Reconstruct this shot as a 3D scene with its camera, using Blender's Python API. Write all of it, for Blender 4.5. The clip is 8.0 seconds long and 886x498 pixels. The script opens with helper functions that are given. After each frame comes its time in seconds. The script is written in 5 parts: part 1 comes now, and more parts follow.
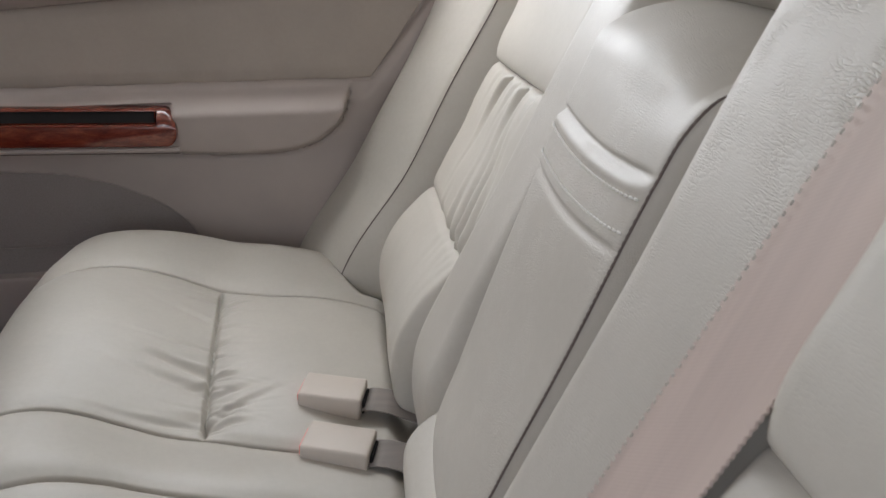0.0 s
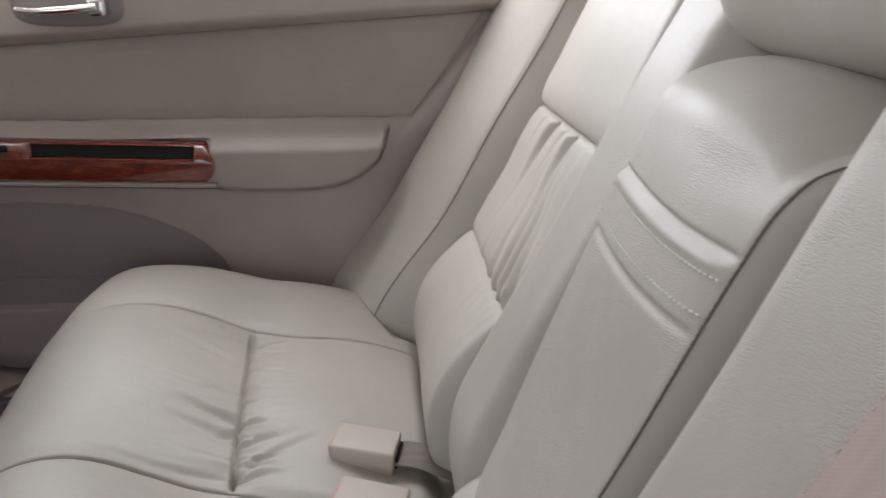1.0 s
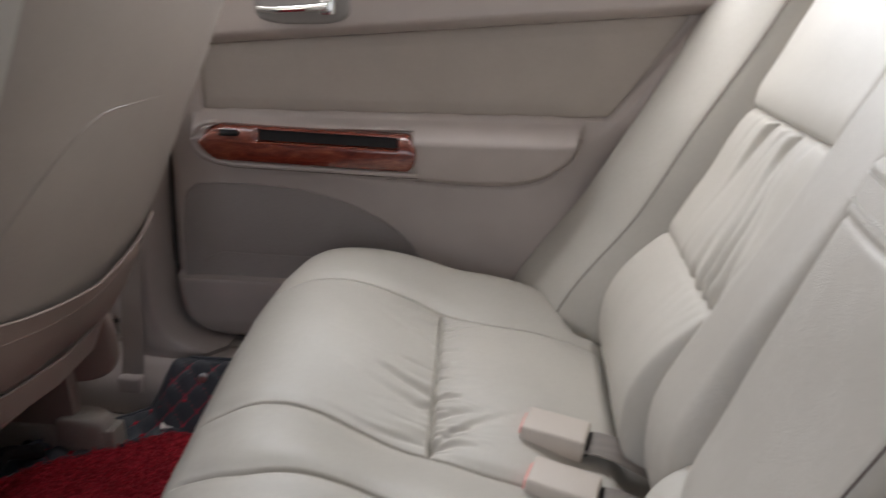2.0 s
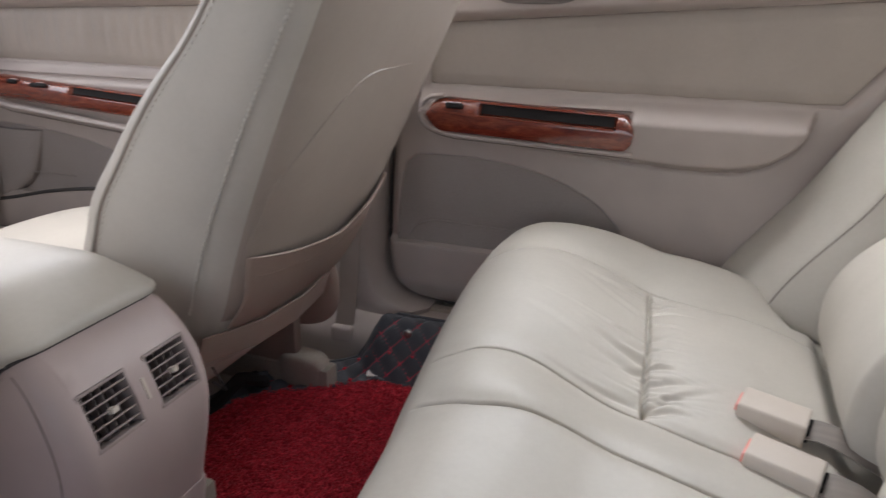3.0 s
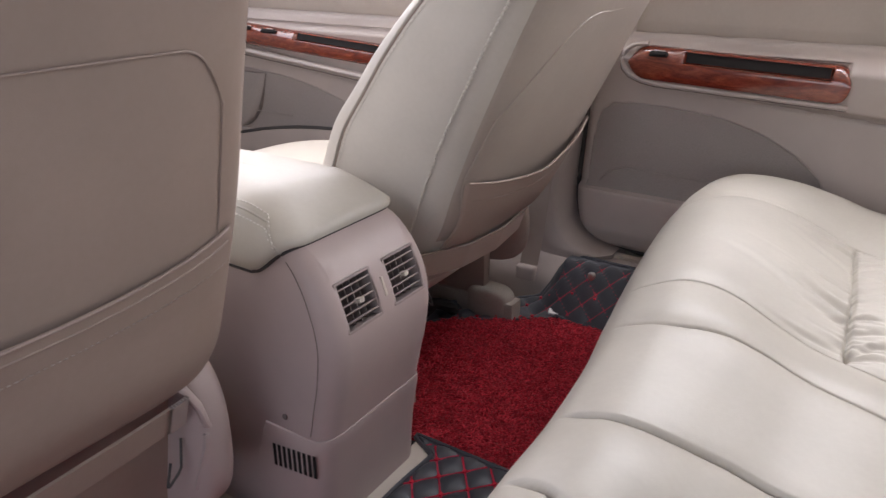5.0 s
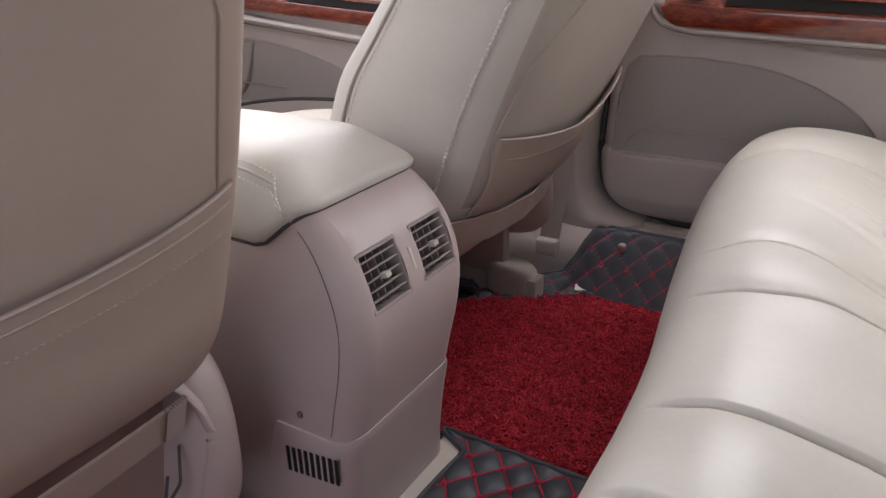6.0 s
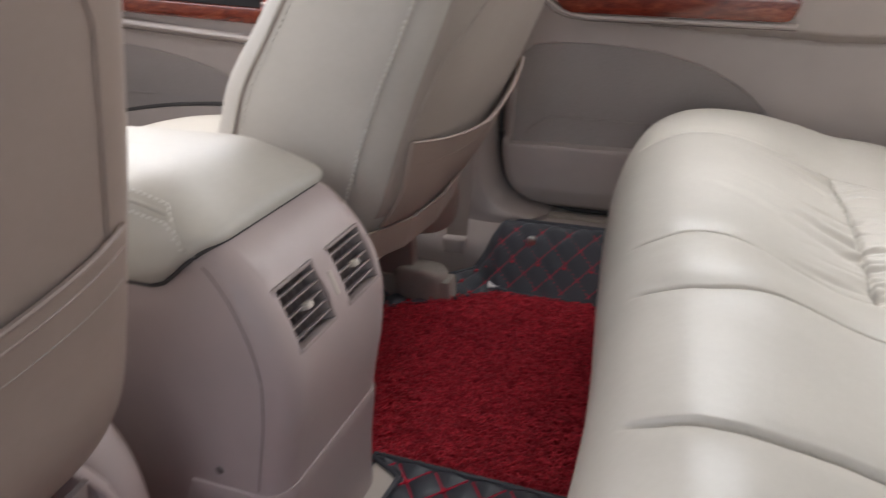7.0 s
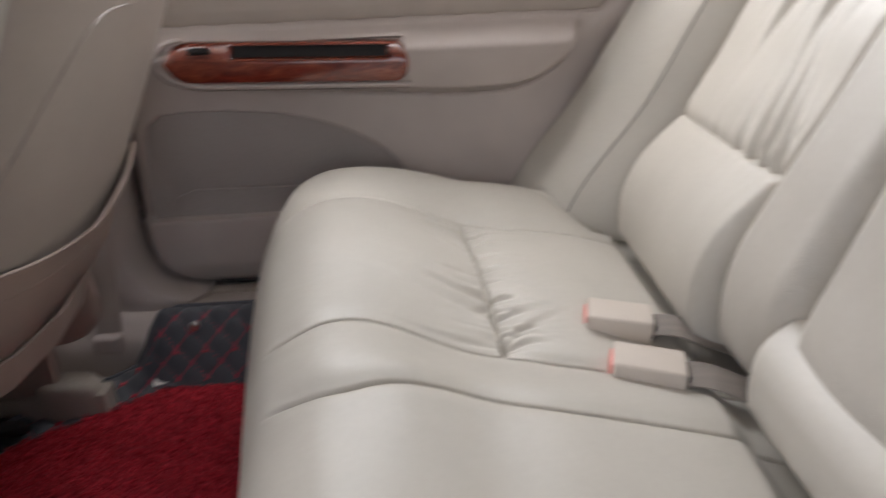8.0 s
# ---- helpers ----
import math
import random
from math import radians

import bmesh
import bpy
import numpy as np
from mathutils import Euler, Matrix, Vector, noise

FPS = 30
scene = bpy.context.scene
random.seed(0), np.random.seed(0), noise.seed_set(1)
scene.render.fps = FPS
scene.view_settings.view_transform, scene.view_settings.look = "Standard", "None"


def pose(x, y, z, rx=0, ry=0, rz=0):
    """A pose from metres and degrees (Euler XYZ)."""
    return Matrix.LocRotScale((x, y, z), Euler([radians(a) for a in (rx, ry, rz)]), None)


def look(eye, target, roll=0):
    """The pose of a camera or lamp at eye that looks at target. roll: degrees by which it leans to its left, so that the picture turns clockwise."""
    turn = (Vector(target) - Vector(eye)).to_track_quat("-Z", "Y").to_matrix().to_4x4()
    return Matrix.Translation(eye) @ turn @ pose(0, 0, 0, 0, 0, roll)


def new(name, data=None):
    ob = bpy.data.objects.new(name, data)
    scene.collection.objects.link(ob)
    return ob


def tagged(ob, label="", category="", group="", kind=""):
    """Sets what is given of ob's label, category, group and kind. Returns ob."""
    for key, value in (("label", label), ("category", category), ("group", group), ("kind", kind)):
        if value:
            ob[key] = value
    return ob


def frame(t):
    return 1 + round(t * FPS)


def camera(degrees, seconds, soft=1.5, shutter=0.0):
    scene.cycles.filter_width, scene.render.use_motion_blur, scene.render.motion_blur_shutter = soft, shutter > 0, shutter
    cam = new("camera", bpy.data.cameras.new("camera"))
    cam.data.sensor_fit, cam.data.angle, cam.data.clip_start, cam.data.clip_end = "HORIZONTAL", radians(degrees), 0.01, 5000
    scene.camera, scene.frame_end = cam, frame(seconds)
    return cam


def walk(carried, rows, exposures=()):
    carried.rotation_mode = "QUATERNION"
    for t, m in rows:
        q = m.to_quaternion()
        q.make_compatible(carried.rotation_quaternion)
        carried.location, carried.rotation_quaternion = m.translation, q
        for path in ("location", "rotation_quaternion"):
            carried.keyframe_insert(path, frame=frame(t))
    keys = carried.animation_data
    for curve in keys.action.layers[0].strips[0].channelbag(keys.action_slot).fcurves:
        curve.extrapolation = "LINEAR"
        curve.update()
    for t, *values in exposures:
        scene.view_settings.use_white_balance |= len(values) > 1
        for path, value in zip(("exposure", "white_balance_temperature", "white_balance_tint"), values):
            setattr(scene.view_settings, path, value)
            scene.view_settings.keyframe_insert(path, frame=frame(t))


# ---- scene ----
cam = camera(63.0, 8.0, soft=1.35, shutter=0.5)
PATH = [
    (0, (0.662, -0.43, 0.838), (0.899, 1.392, 0.049), -0.5),
    (0.5, (0.659, -0.403, 0.844), (0.888, 1.434, 0.086), -0.2),
    (1, (0.647, -0.391, 0.851), (0.821, 1.466, 0.129), 0.3),
    (1.5, (0.617, -0.401, 0.844), (0.63, 1.478, 0.158), 0.5),
    (2, (0.575, -0.427, 0.825), (0.361, 1.443, 0.15), 0.4),
    (2.1, (0.56, -0.442, 0.819), (0.31, 1.428, 0.153), 0.6),
    (3.3, (0.506, -0.504, 0.796), (-0.234, 1.22, 0.105), 0.6),
    (3.5, (0.501, -0.51, 0.794), (-0.286, 1.191, 0.096), 0.6),
    (4, (0.494, -0.545, 0.773), (-0.408, 1.087, 0.05), 0.6),
    (4.5, (0.494, -0.571, 0.779), (-0.478, 1.008, 0.028), 0.4),
    (5, (0.484, -0.605, 0.779), (-0.516, 0.945, 0.005), 0.1),
    (5.2, (0.466, -0.6, 0.772), (-0.543, 0.938, -0.013), -0.2),
    (6.3, (0.359, -0.521, 0.695), (-0.558, 1.057, -0.123), -1.7),
    (6.5, (0.346, -0.514, 0.693), (-0.524, 1.086, -0.135), -1.9),
    (7, (0.319, -0.498, 0.708), (-0.36, 1.185, -0.134), -2.0),
    (7.5, (0.35, -0.44, 0.737), (0.006, 1.339, -0.109), -2.2),
    (8, (0.397, -0.408, 0.76), (0.472, 1.416, -0.057), -2.3),
]
EXPOSURES = [(0.0, 0.14, 6400, 11), (1.5, 0.08, 6420, 12), (2.1, 0.25, 6440, 12), (3.5, 0.65, 6420, 13), (4.5, 0.84, 6540, 16), (5.2, 0.90, 6580, 17), (6.5, 0.90, 6500, 14),
             (7.0, 0.85, 6510, 12), (7.5, 0.68, 6550, 12), (8.0, 0.52, 6570, 13)]
walk(cam, [(t, look(eye, target, roll)) for t, eye, target, roll in PATH], EXPOSURES)

# ---- world and light: a bright hazy day outside, coming in by the windows and the open rear door ----
world = bpy.data.worlds.new("sky")
scene.world = world
world.use_nodes = True
wn = world.node_tree.nodes
sky = wn.new("ShaderNodeTexSky")
sky.sky_type = "NISHITA"
sky.sun_disc = False
sky.sun_elevation = radians(52)
sky.sun_rotation = radians(293)
sky.air_density, sky.dust_density = 1.0, 3.0
wn["Background"].inputs["Strength"].default_value = 0.12
world.node_tree.links.new(sky.outputs["Color"], wn["Background"].inputs["Color"])

sun_data = bpy.data.lights.new("sun", "SUN")
sun_data.energy, sun_data.angle, sun_data.color = 0.6, radians(25), (1.0, 0.96, 0.9)
sun = new("sun", sun_data)
sun.matrix_world = look((-6, 2.5, 9), (0.2, 0, 0.4))


def window_light(name, size_x, size_y, energy, eye, target, color=(0.98, 0.99, 1.0)):
    data = bpy.data.lights.new(name, "AREA")
    data.shape, data.size, data.size_y, data.energy, data.color = "RECTANGLE", size_x, size_y, energy, color
    ob = new(name, data)
    ob.matrix_world = look(eye, target)
    return ob


# the sky's light in the open rear door, the windscreen and the side windows
window_light("doorway_light", 2.0, 1.5, 9.5, (0.40, -2.5, 1.05), (0.30, 0.5, 0.40))
window_light("windscreen_light", 1.9, 0.9, 9.0, (-1.65, 0.0, 1.45), (-0.3, 0.0, 0.6))
window_light("front_window_light", 1.05, 0.42, 6.5, (-0.62, 0.79, 1.05), (-0.42, -0.1, 0.40))
window_light("rear_window_light", 1.0, 0.42, 11.0, (0.32, 0.79, 1.05), (0.36, -0.1, 0.36), (0.95, 0.98, 1.0))
window_light("back_window_light", 1.2, 0.6, 0.9, (1.70, 0.0, 1.45), (0.6, 0.0, 0.7))
window_light("driver_window_light", 0.9, 0.7, 8.0, (-0.45, -1.35, 1.30), (0.1, 0.6, 0.5))


# ---- materials ----
def material(name, rough=0.5, metal=0.0, spec=0.5, coat=0.0):
    mat = bpy.data.materials.new(name)
    mat.use_nodes = True
    b = mat.node_tree.nodes["Principled BSDF"]
    b.inputs["Roughness"].default_value = rough
    b.inputs["Metallic"].default_value = metal
    b.inputs["Specular IOR Level"].default_value = spec
    b.inputs["Coat Weight"].default_value = coat
    b.inputs["Coat Roughness"].default_value = 0.05
    return mat, mat.node_tree.nodes, mat.node_tree.links, b


def coords(nodes, links, scale=(1, 1, 1)):
    tc, mp = nodes.new("ShaderNodeTexCoord"), nodes.new("ShaderNodeMapping")
    mp.inputs["Scale"].default_value = scale
    links.new(tc.outputs["Object"], mp.inputs["Vector"])
    return mp.outputs["Vector"]


def noise_tex(nodes, links, vec, scale, detail=3.0, rough=0.55, distort=0.0):
    n = nodes.new("ShaderNodeTexNoise")
    n.inputs["Scale"].default_value, n.inputs["Detail"].default_value = scale, detail
    n.inputs["Roughness"].default_value, n.inputs["Distortion"].default_value = rough, distort
    links.new(vec, n.inputs["Vector"])
    return n.outputs["Fac"]


def ramp(nodes, links, fac, stops):
    r = nodes.new("ShaderNodeValToRGB")
    while len(r.color_ramp.elements) < len(stops):
        r.color_ramp.elements.new(0.5)
    for e, (p, c) in zip(r.color_ramp.elements, stops):
        e.position, e.color = p, (*c, 1)
    links.new(fac, r.inputs["Fac"])
    return r.outputs["Color"]


def bump(nodes, links, height, strength, distance, before=None):
    b = nodes.new("ShaderNodeBump")
    b.inputs["Strength"].default_value, b.inputs["Distance"].default_value = strength, distance
    links.new(height, b.inputs["Height"])
    if before is not None:
        links.new(before, b.inputs["Normal"])
    return b.outputs["Normal"]


def shade(c, k):
    return tuple(v * k for v in c)


def leather(name, color, rough=0.42, grain=1.0, creases=0.5):
    mat, n, l, b = material(name, rough, spec=0.42)
    v = coords(n, l)
    tone = noise_tex(n, l, v, 7.0, 4.0)
    fine = noise_tex(n, l, v, 160.0, 2.0)
    col = ramp(n, l, tone, [(0.3, shade(color, 0.93)), (0.7, shade(color, 1.05))])
    mix = n.new("ShaderNodeMixRGB")
    mix.blend_type, mix.inputs["Fac"].default_value = "MULTIPLY", 0.12
    l.new(col, mix.inputs["Color1"])
    l.new(ramp(n, l, fine, [(0.3, (0.75, 0.73, 0.7)), (0.7, (1, 1, 1))]), mix.inputs["Color2"])
    l.new(mix.outputs["Color"], b.inputs["Base Color"])
    vor = n.new("ShaderNodeTexVoronoi")
    vor.feature = "DISTANCE_TO_EDGE"
    vor.inputs["Scale"].default_value = 620.0
    l.new(v, vor.inputs["Vector"])
    pores = bump(n, l, vor.outputs["Distance"], 0.11 * grain, 0.0006)
    # fine creases: a net of small wrinkles that comes and goes in patches
    warp = n.new("ShaderNodeTexNoise")
    warp.inputs["Scale"].default_value, warp.inputs["Detail"].default_value = 90.0, 2.0
    l.new(v, warp.inputs["Vector"])
    bend = n.new("ShaderNodeMixRGB")
    bend.blend_type, bend.inputs["Fac"].default_value = "ADD", 0.008
    l.new(coords(n, l, (1.0, 0.36, 1.0)), bend.inputs["Color1"])
    l.new(warp.outputs["Color"], bend.inputs["Color2"])
    net = n.new("ShaderNodeTexVoronoi")
    net.feature = "DISTANCE_TO_EDGE"
    net.inputs["Scale"].default_value = 600.0
    l.new(bend.outputs["Color"], net.inputs["Vector"])
    dent = ramp(n, l, net.outputs["Distance"], [(0.0, (0, 0, 0)), (0.16, (0.8, 0.8, 0.8)), (0.4, (1, 1, 1))])
    where = n.new("ShaderNodeMixRGB")
    where.inputs["Color1"].default_value = (1, 1, 1, 1)
    l.new(dent, where.inputs["Color2"])
    l.new(ramp(n, l, noise_tex(n, l, v, 14.0, 4.0), [(0.46, (0.08, 0.08, 0.08)), (0.68, (1, 1, 1))]), where.inputs["Fac"])
    cre = bump(n, l, where.outputs["Color"], min(1.0, 0.45 * creases), 0.0008, pores)
    soft = bump(n, l, noise_tex(n, l, v, 22.0, 2.0), 0.12, 0.004, cre)
    l.new(soft, b.inputs["Normal"])
    rr = n.new("ShaderNodeMapRange")
    rr.inputs["To Min"].default_value, rr.inputs["To Max"].default_value = rough - 0.05, rough + 0.09
    l.new(tone, rr.inputs["Value"])
    l.new(rr.outputs["Result"], b.inputs["Roughness"])
    return mat


def plastic(name, color, rough=0.5, grain=0.12, scale=700.0, spec=0.4):
    mat, n, l, b = material(name, rough, spec=spec)
    v = coords(n, l)
    tone = noise_tex(n, l, v, 9.0, 5.0)
    l.new(ramp(n, l, tone, [(0.3, shade(color, 0.93)), (0.72, shade(color, 1.04))]), b.inputs["Base Color"])
    g = bump(n, l, noise_tex(n, l, v, scale, 2.0), grain, 0.0006)
    l.new(bump(n, l, noise_tex(n, l, v, 30.0, 2.0), 0.05, 0.002, g), b.inputs["Normal"])
    return mat


def cloth(name, color, dark, scale=900.0, rough=0.9, strength=0.4):
    mat, n, l, b = material(name, rough, spec=0.15)
    v = coords(n, l)
    f = noise_tex(n, l, v, scale, 2.0)
    tone = noise_tex(n, l, v, 12.0, 4.0)
    mix = n.new("ShaderNodeMixRGB")
    mix.inputs["Fac"].default_value = 0.35
    l.new(ramp(n, l, f, [(0.35, dark), (0.65, color)]), mix.inputs["Color1"])
    l.new(ramp(n, l, tone, [(0.3, dark), (0.7, color)]), mix.inputs["Color2"])
    l.new(mix.outputs["Color"], b.inputs["Base Color"])
    l.new(bump(n, l, f, strength, 0.001), b.inputs["Normal"])
    return mat


LEATHER_C = (0.505, 0.473, 0.422)
M_LEATHER = leather("seat leather", LEATHER_C, 0.43, 0.7, 0.22)
M_CREASED = leather("creased seat leather", (0.480, 0.447, 0.400), 0.42, 1.1, 1.1)
M_FRONT = leather("front seat leather", (0.47, 0.435, 0.39), 0.45, 0.7, 0.3)
M_BACKCOVER = leather("seat back cover leatherette", (0.31, 0.238, 0.203), 0.5, 0.5, 0.1)
M_UPPER = leather("seat back upper leather", (0.33, 0.28, 0.245), 0.48, 0.5, 0.1)
M_PANEL = plastic("beige door plastic", (0.42, 0.363, 0.335), 0.46)
M_PANEL_DK = plastic("taupe door top plastic", (0.235, 0.212, 0.20), 0.5)
M_POCKET = cloth("brown pocket felt", (0.335, 0.296, 0.282), (0.285, 0.25, 0.237), 500.0, 0.8, 0.15)
M_INSERT = leather("door insert leatherette", (0.37, 0.318, 0.28), 0.55, 0.4, 0.2)
M_CONSOLE = plastic("taupe console plastic", (0.42, 0.338, 0.320), 0.45, 0.15)
M_SLOT = plastic("dark vent plastic", (0.022, 0.020, 0.020), 0.8, spec=0.1)
M_VENT = plastic("grey vent plastic", (0.30, 0.245, 0.23), 0.42)
M_THREAD = cloth("pale thread", (0.62, 0.58, 0.52), (0.45, 0.42, 0.38), 2000.0)
M_THREAD_WHITE = cloth("white thread", (0.88, 0.86, 0.82), (0.74, 0.72, 0.68), 2000.0)
M_THREAD_DK = cloth("grey brown thread", (0.20, 0.165, 0.155), (0.13, 0.105, 0.10), 2000.0)
M_PIPING = leather("seam leather", shade(LEATHER_C, 0.96), 0.4, 0.3, 0.0)
M_RUBBER = plastic("black rubber seal", (0.07, 0.064, 0.062), 0.7)
M_BUCKLE = plastic("ivory buckle plastic", (0.54, 0.475, 0.415), 0.45, 0.08)
M_RELEASE = plastic("red release button", (0.78, 0.26, 0.22), 0.4, 0.02)
M_CARPET = cloth("beige carpet", (0.42, 0.37, 0.32), (0.30, 0.26, 0.225), 600.0, 0.95, 0.8)
M_RED = cloth("red coil vinyl", (0.72, 0.055, 0.080), (0.44, 0.030, 0.046), 900.0, 0.55, 0.3)
M_REDBASE = cloth("dark red mat backing", (0.34, 0.018, 0.032), (0.17, 0.008, 0.015), 500.0, 0.8, 0.6)
isle = M_RED.node_tree.nodes.new("ShaderNodeNewGeometry")
isle_mix = M_RED.node_tree.nodes.new("ShaderNodeMixRGB")
isle_mix.blend_type, isle_mix.inputs["Fac"].default_value = "MULTIPLY", 1.0
red_b = M_RED.node_tree.nodes["Principled BSDF"]
M_RED.node_tree.links.new(red_b.inputs["Base Color"].links[0].from_socket, isle_mix.inputs["Color1"])
M_RED.node_tree.links.new(ramp(M_RED.node_tree.nodes, M_RED.node_tree.links, isle.outputs["Random Per Island"], [(0.0, (0.55, 0.5, 0.5)), (1.0, (1.25, 1.15, 1.15))]), isle_mix.inputs["Color2"])
M_RED.node_tree.links.new(isle_mix.outputs["Color"], red_b.inputs["Base Color"])
M_QUILT = leather("black quilted leatherette", (0.05, 0.052, 0.062), 0.47, 0.8, 0.2)
M_REDLINE = cloth("dull red thread", (0.60, 0.04, 0.085), (0.4, 0.025, 0.05), 1500.0, 0.7)
M_REDTHREAD = cloth("red thread", (0.62, 0.03, 0.06), (0.4, 0.015, 0.03), 1500.0, 0.7)
M_STEEL = material("bright steel", 0.3, 1.0)[0]
M_STEEL.node_tree.nodes["Principled BSDF"].inputs["Base Color"].default_value = (0.62, 0.61, 0.6, 1)
M_CHROME = material("chrome", 0.12, 1.0)[0]
M_CHROME.node_tree.nodes["Principled BSDF"].inputs["Base Color"].default_value = (0.8, 0.8, 0.8, 1)
M_PAINT = plastic("pale body paint", (0.6, 0.58, 0.54), 0.3, 0.0)
M_PAPER = cloth("white paper", (0.75, 0.73, 0.70), (0.6, 0.58, 0.56), 300.0, 0.8, 0.2)
M_ROOF = cloth("beige headliner cloth", (0.55, 0.51, 0.45), (0.45, 0.42, 0.37), 700.0)
M_GROUND = cloth("asphalt", (0.07, 0.068, 0.065), (0.035, 0.034, 0.033), 60.0, 0.9, 0.6)


def webbing(name, color):
    mat, n, l, b = material(name, 0.6, spec=0.3)
    v = coords(n, l)
    w = n.new("ShaderNodeTexWave")
    w.bands_direction = "DIAGONAL"
    w.inputs["Scale"].default_value, w.inputs["Distortion"].default_value = 260.0, 0.6
    l.new(v, w.inputs["Vector"])
    tone = noise_tex(n, l, coords(n, l, (2, 26, 2)), 3.0, 3.0)
    l.new(ramp(n, l, tone, [(0.3, shade(color, 0.88)), (0.7, shade(color, 1.08))]), b.inputs["Base Color"])
    l.new(bump(n, l, w.outputs["Fac"], 0.05, 0.0005), b.inputs["Normal"])
    return mat


M_WEB = webbing("pinkish beige belt webbing", (0.50, 0.405, 0.36))
M_WEB_GREY = webbing("grey beige belt webbing", (0.22, 0.19, 0.17))
M_WEB_TAUPE = webbing("taupe belt webbing", (0.35, 0.30, 0.27))


def wood():
    mat, n, l, b = material("red burl wood veneer", 0.22, spec=0.5, coat=1.0)
    v = coords(n, l, (6, 14, 22))
    f = noise_tex(n, l, v, 2.4, 6.0, 0.62, 2.2)
    g = noise_tex(n, l, v, 16.0, 4.0, 0.6, 0.8)
    mix = n.new("ShaderNodeMixRGB")
    mix.blend_type, mix.inputs["Fac"].default_value = "MULTIPLY", 0.5
    l.new(ramp(n, l, f, [(0.25, (0.07, 0.012, 0.009)), (0.5, (0.18, 0.032, 0.017)), (0.75, (0.31, 0.075, 0.034))]), mix.inputs["Color1"])
    l.new(ramp(n, l, g, [(0.35, (0.45, 0.35, 0.3)), (0.6, (1, 1, 1))]), mix.inputs["Color2"])
    l.new(mix.outputs["Color"], b.inputs["Base Color"])
    return mat


M_WOOD = wood()


# ---- shaping helpers ----
def part(name, geo, mat, parent=None, label="", sharp=38):
    """Links one mesh: geo is (verts, faces) or a bmesh."""
    me = bpy.data.meshes.new(name)
    if isinstance(geo, tuple):
        me.from_pydata([tuple(p) for p in geo[0]], [], geo[1])
        bm = bmesh.new()
        bm.from_mesh(me)
        bmesh.ops.recalc_face_normals(bm, faces=bm.faces)
    else:
        bm = geo
    bm.to_mesh(me)
    bm.free()
    me.polygons.foreach_set("use_smooth", [True] * len(me.polygons))
    if sharp:
        me.set_sharp_from_angle(angle=radians(sharp))
    me.materials.append(mat)
    ob = new(name, me)
    if parent is not None:
        ob.parent = parent
    if label:
        ob["label"] = label
    return ob


def thing(name, label, category, group="", kind=""):
    return tagged(new(name), label, category, group, kind)


def smooth(a, b, x):
    t = np.clip((np.asarray(x, float) - a) / (b - a), 0, 1)
    return t * t * (3 - 2 * t)


def gauss(d, w):
    return np.exp(-(np.asarray(d, float) / w) ** 2)


def spline(points):
    """A smooth function through (x, value) points."""
    xs, ys = np.array([p[0] for p in points], float), np.array([p[1] for p in points], float)
    m = np.gradient(ys, xs)

    def at(x):
        x = np.clip(np.asarray(x, float), xs[0], xs[-1])
        i = np.clip(np.searchsorted(xs, x) - 1, 0, len(xs) - 2)
        h = xs[i + 1] - xs[i]
        t = (x - xs[i]) / h
        return ((2 * t**3 - 3 * t**2 + 1) * ys[i] + (t**3 - 2 * t**2 + t) * h * m[i]
                + (3 * t**2 - 2 * t**3) * ys[i + 1] + (t**3 - t**2) * h * m[i + 1])
    return at


def sheet(P, closed_u=False):
    nu, nv = P.shape[:2]
    faces = []
    for i in range(nu if closed_u else nu - 1):
        a, b = i * nv, ((i + 1) % nu) * nv
        faces += [(a + j, b + j, b + j + 1, a + j + 1) for j in range(nv - 1)]
    return P.reshape(-1, 3), faces


def shell(P, off):
    """A sheet with thickness: the same sheet moved by off, and the rim between them."""
    nu, nv = P.shape[:2]
    v, f = sheet(P)
    n = len(v)
    w = v + np.asarray(off, float)
    f = f + [tuple(n + k for k in q[::-1]) for q in f]
    rim = [i * nv for i in range(nu)] + [(nu - 1) * nv + j for j in range(1, nv)]
    rim += [i * nv + nv - 1 for i in range(nu - 2, -1, -1)] + [j for j in range(nv - 2, 0, -1)]
    for a, b in zip(rim, rim[1:] + rim[:1]):
        f.append((a, b, n + b, n + a))
    return np.vstack([v, w]), f


def tube(points, r, seg=8, flat=1.0, up=(0, 0, 1)):
    P = np.array(points, float)
    T = np.gradient(P, axis=0)
    T /= np.linalg.norm(T, axis=1)[:, None] + 1e-12
    U = np.array(up, float)
    S = np.cross(T, U)
    bad = np.linalg.norm(S, axis=1) < 1e-3
    S[bad] = np.cross(T[bad], np.array([0.3, 1, 0.2]))
    S /= np.linalg.norm(S, axis=1)[:, None]
    N = np.cross(S, T)
    rr = np.broadcast_to(np.asarray(r, float), (len(P),))[:, None]
    ring = [P + rr * (math.cos(a) * S + flat * math.sin(a) * N) for a in np.linspace(0, 2 * math.pi, seg, endpoint=False)]
    v, f = sheet(np.array(ring), closed_u=True)
    n = len(P)
    f.append(tuple(k * n for k in range(seg)))
    f.append(tuple(k * n + n - 1 for k in range(seg - 1, -1, -1)))
    return v, f


def merge(geos):
    vs, fs, n = [], [], 0
    for v, f in geos:
        vs.append(np.asarray(v, float).reshape(-1, 3))
        fs += [tuple(k + n for k in q) for q in f]
        n += len(vs[-1])
    return np.vstack(vs), fs


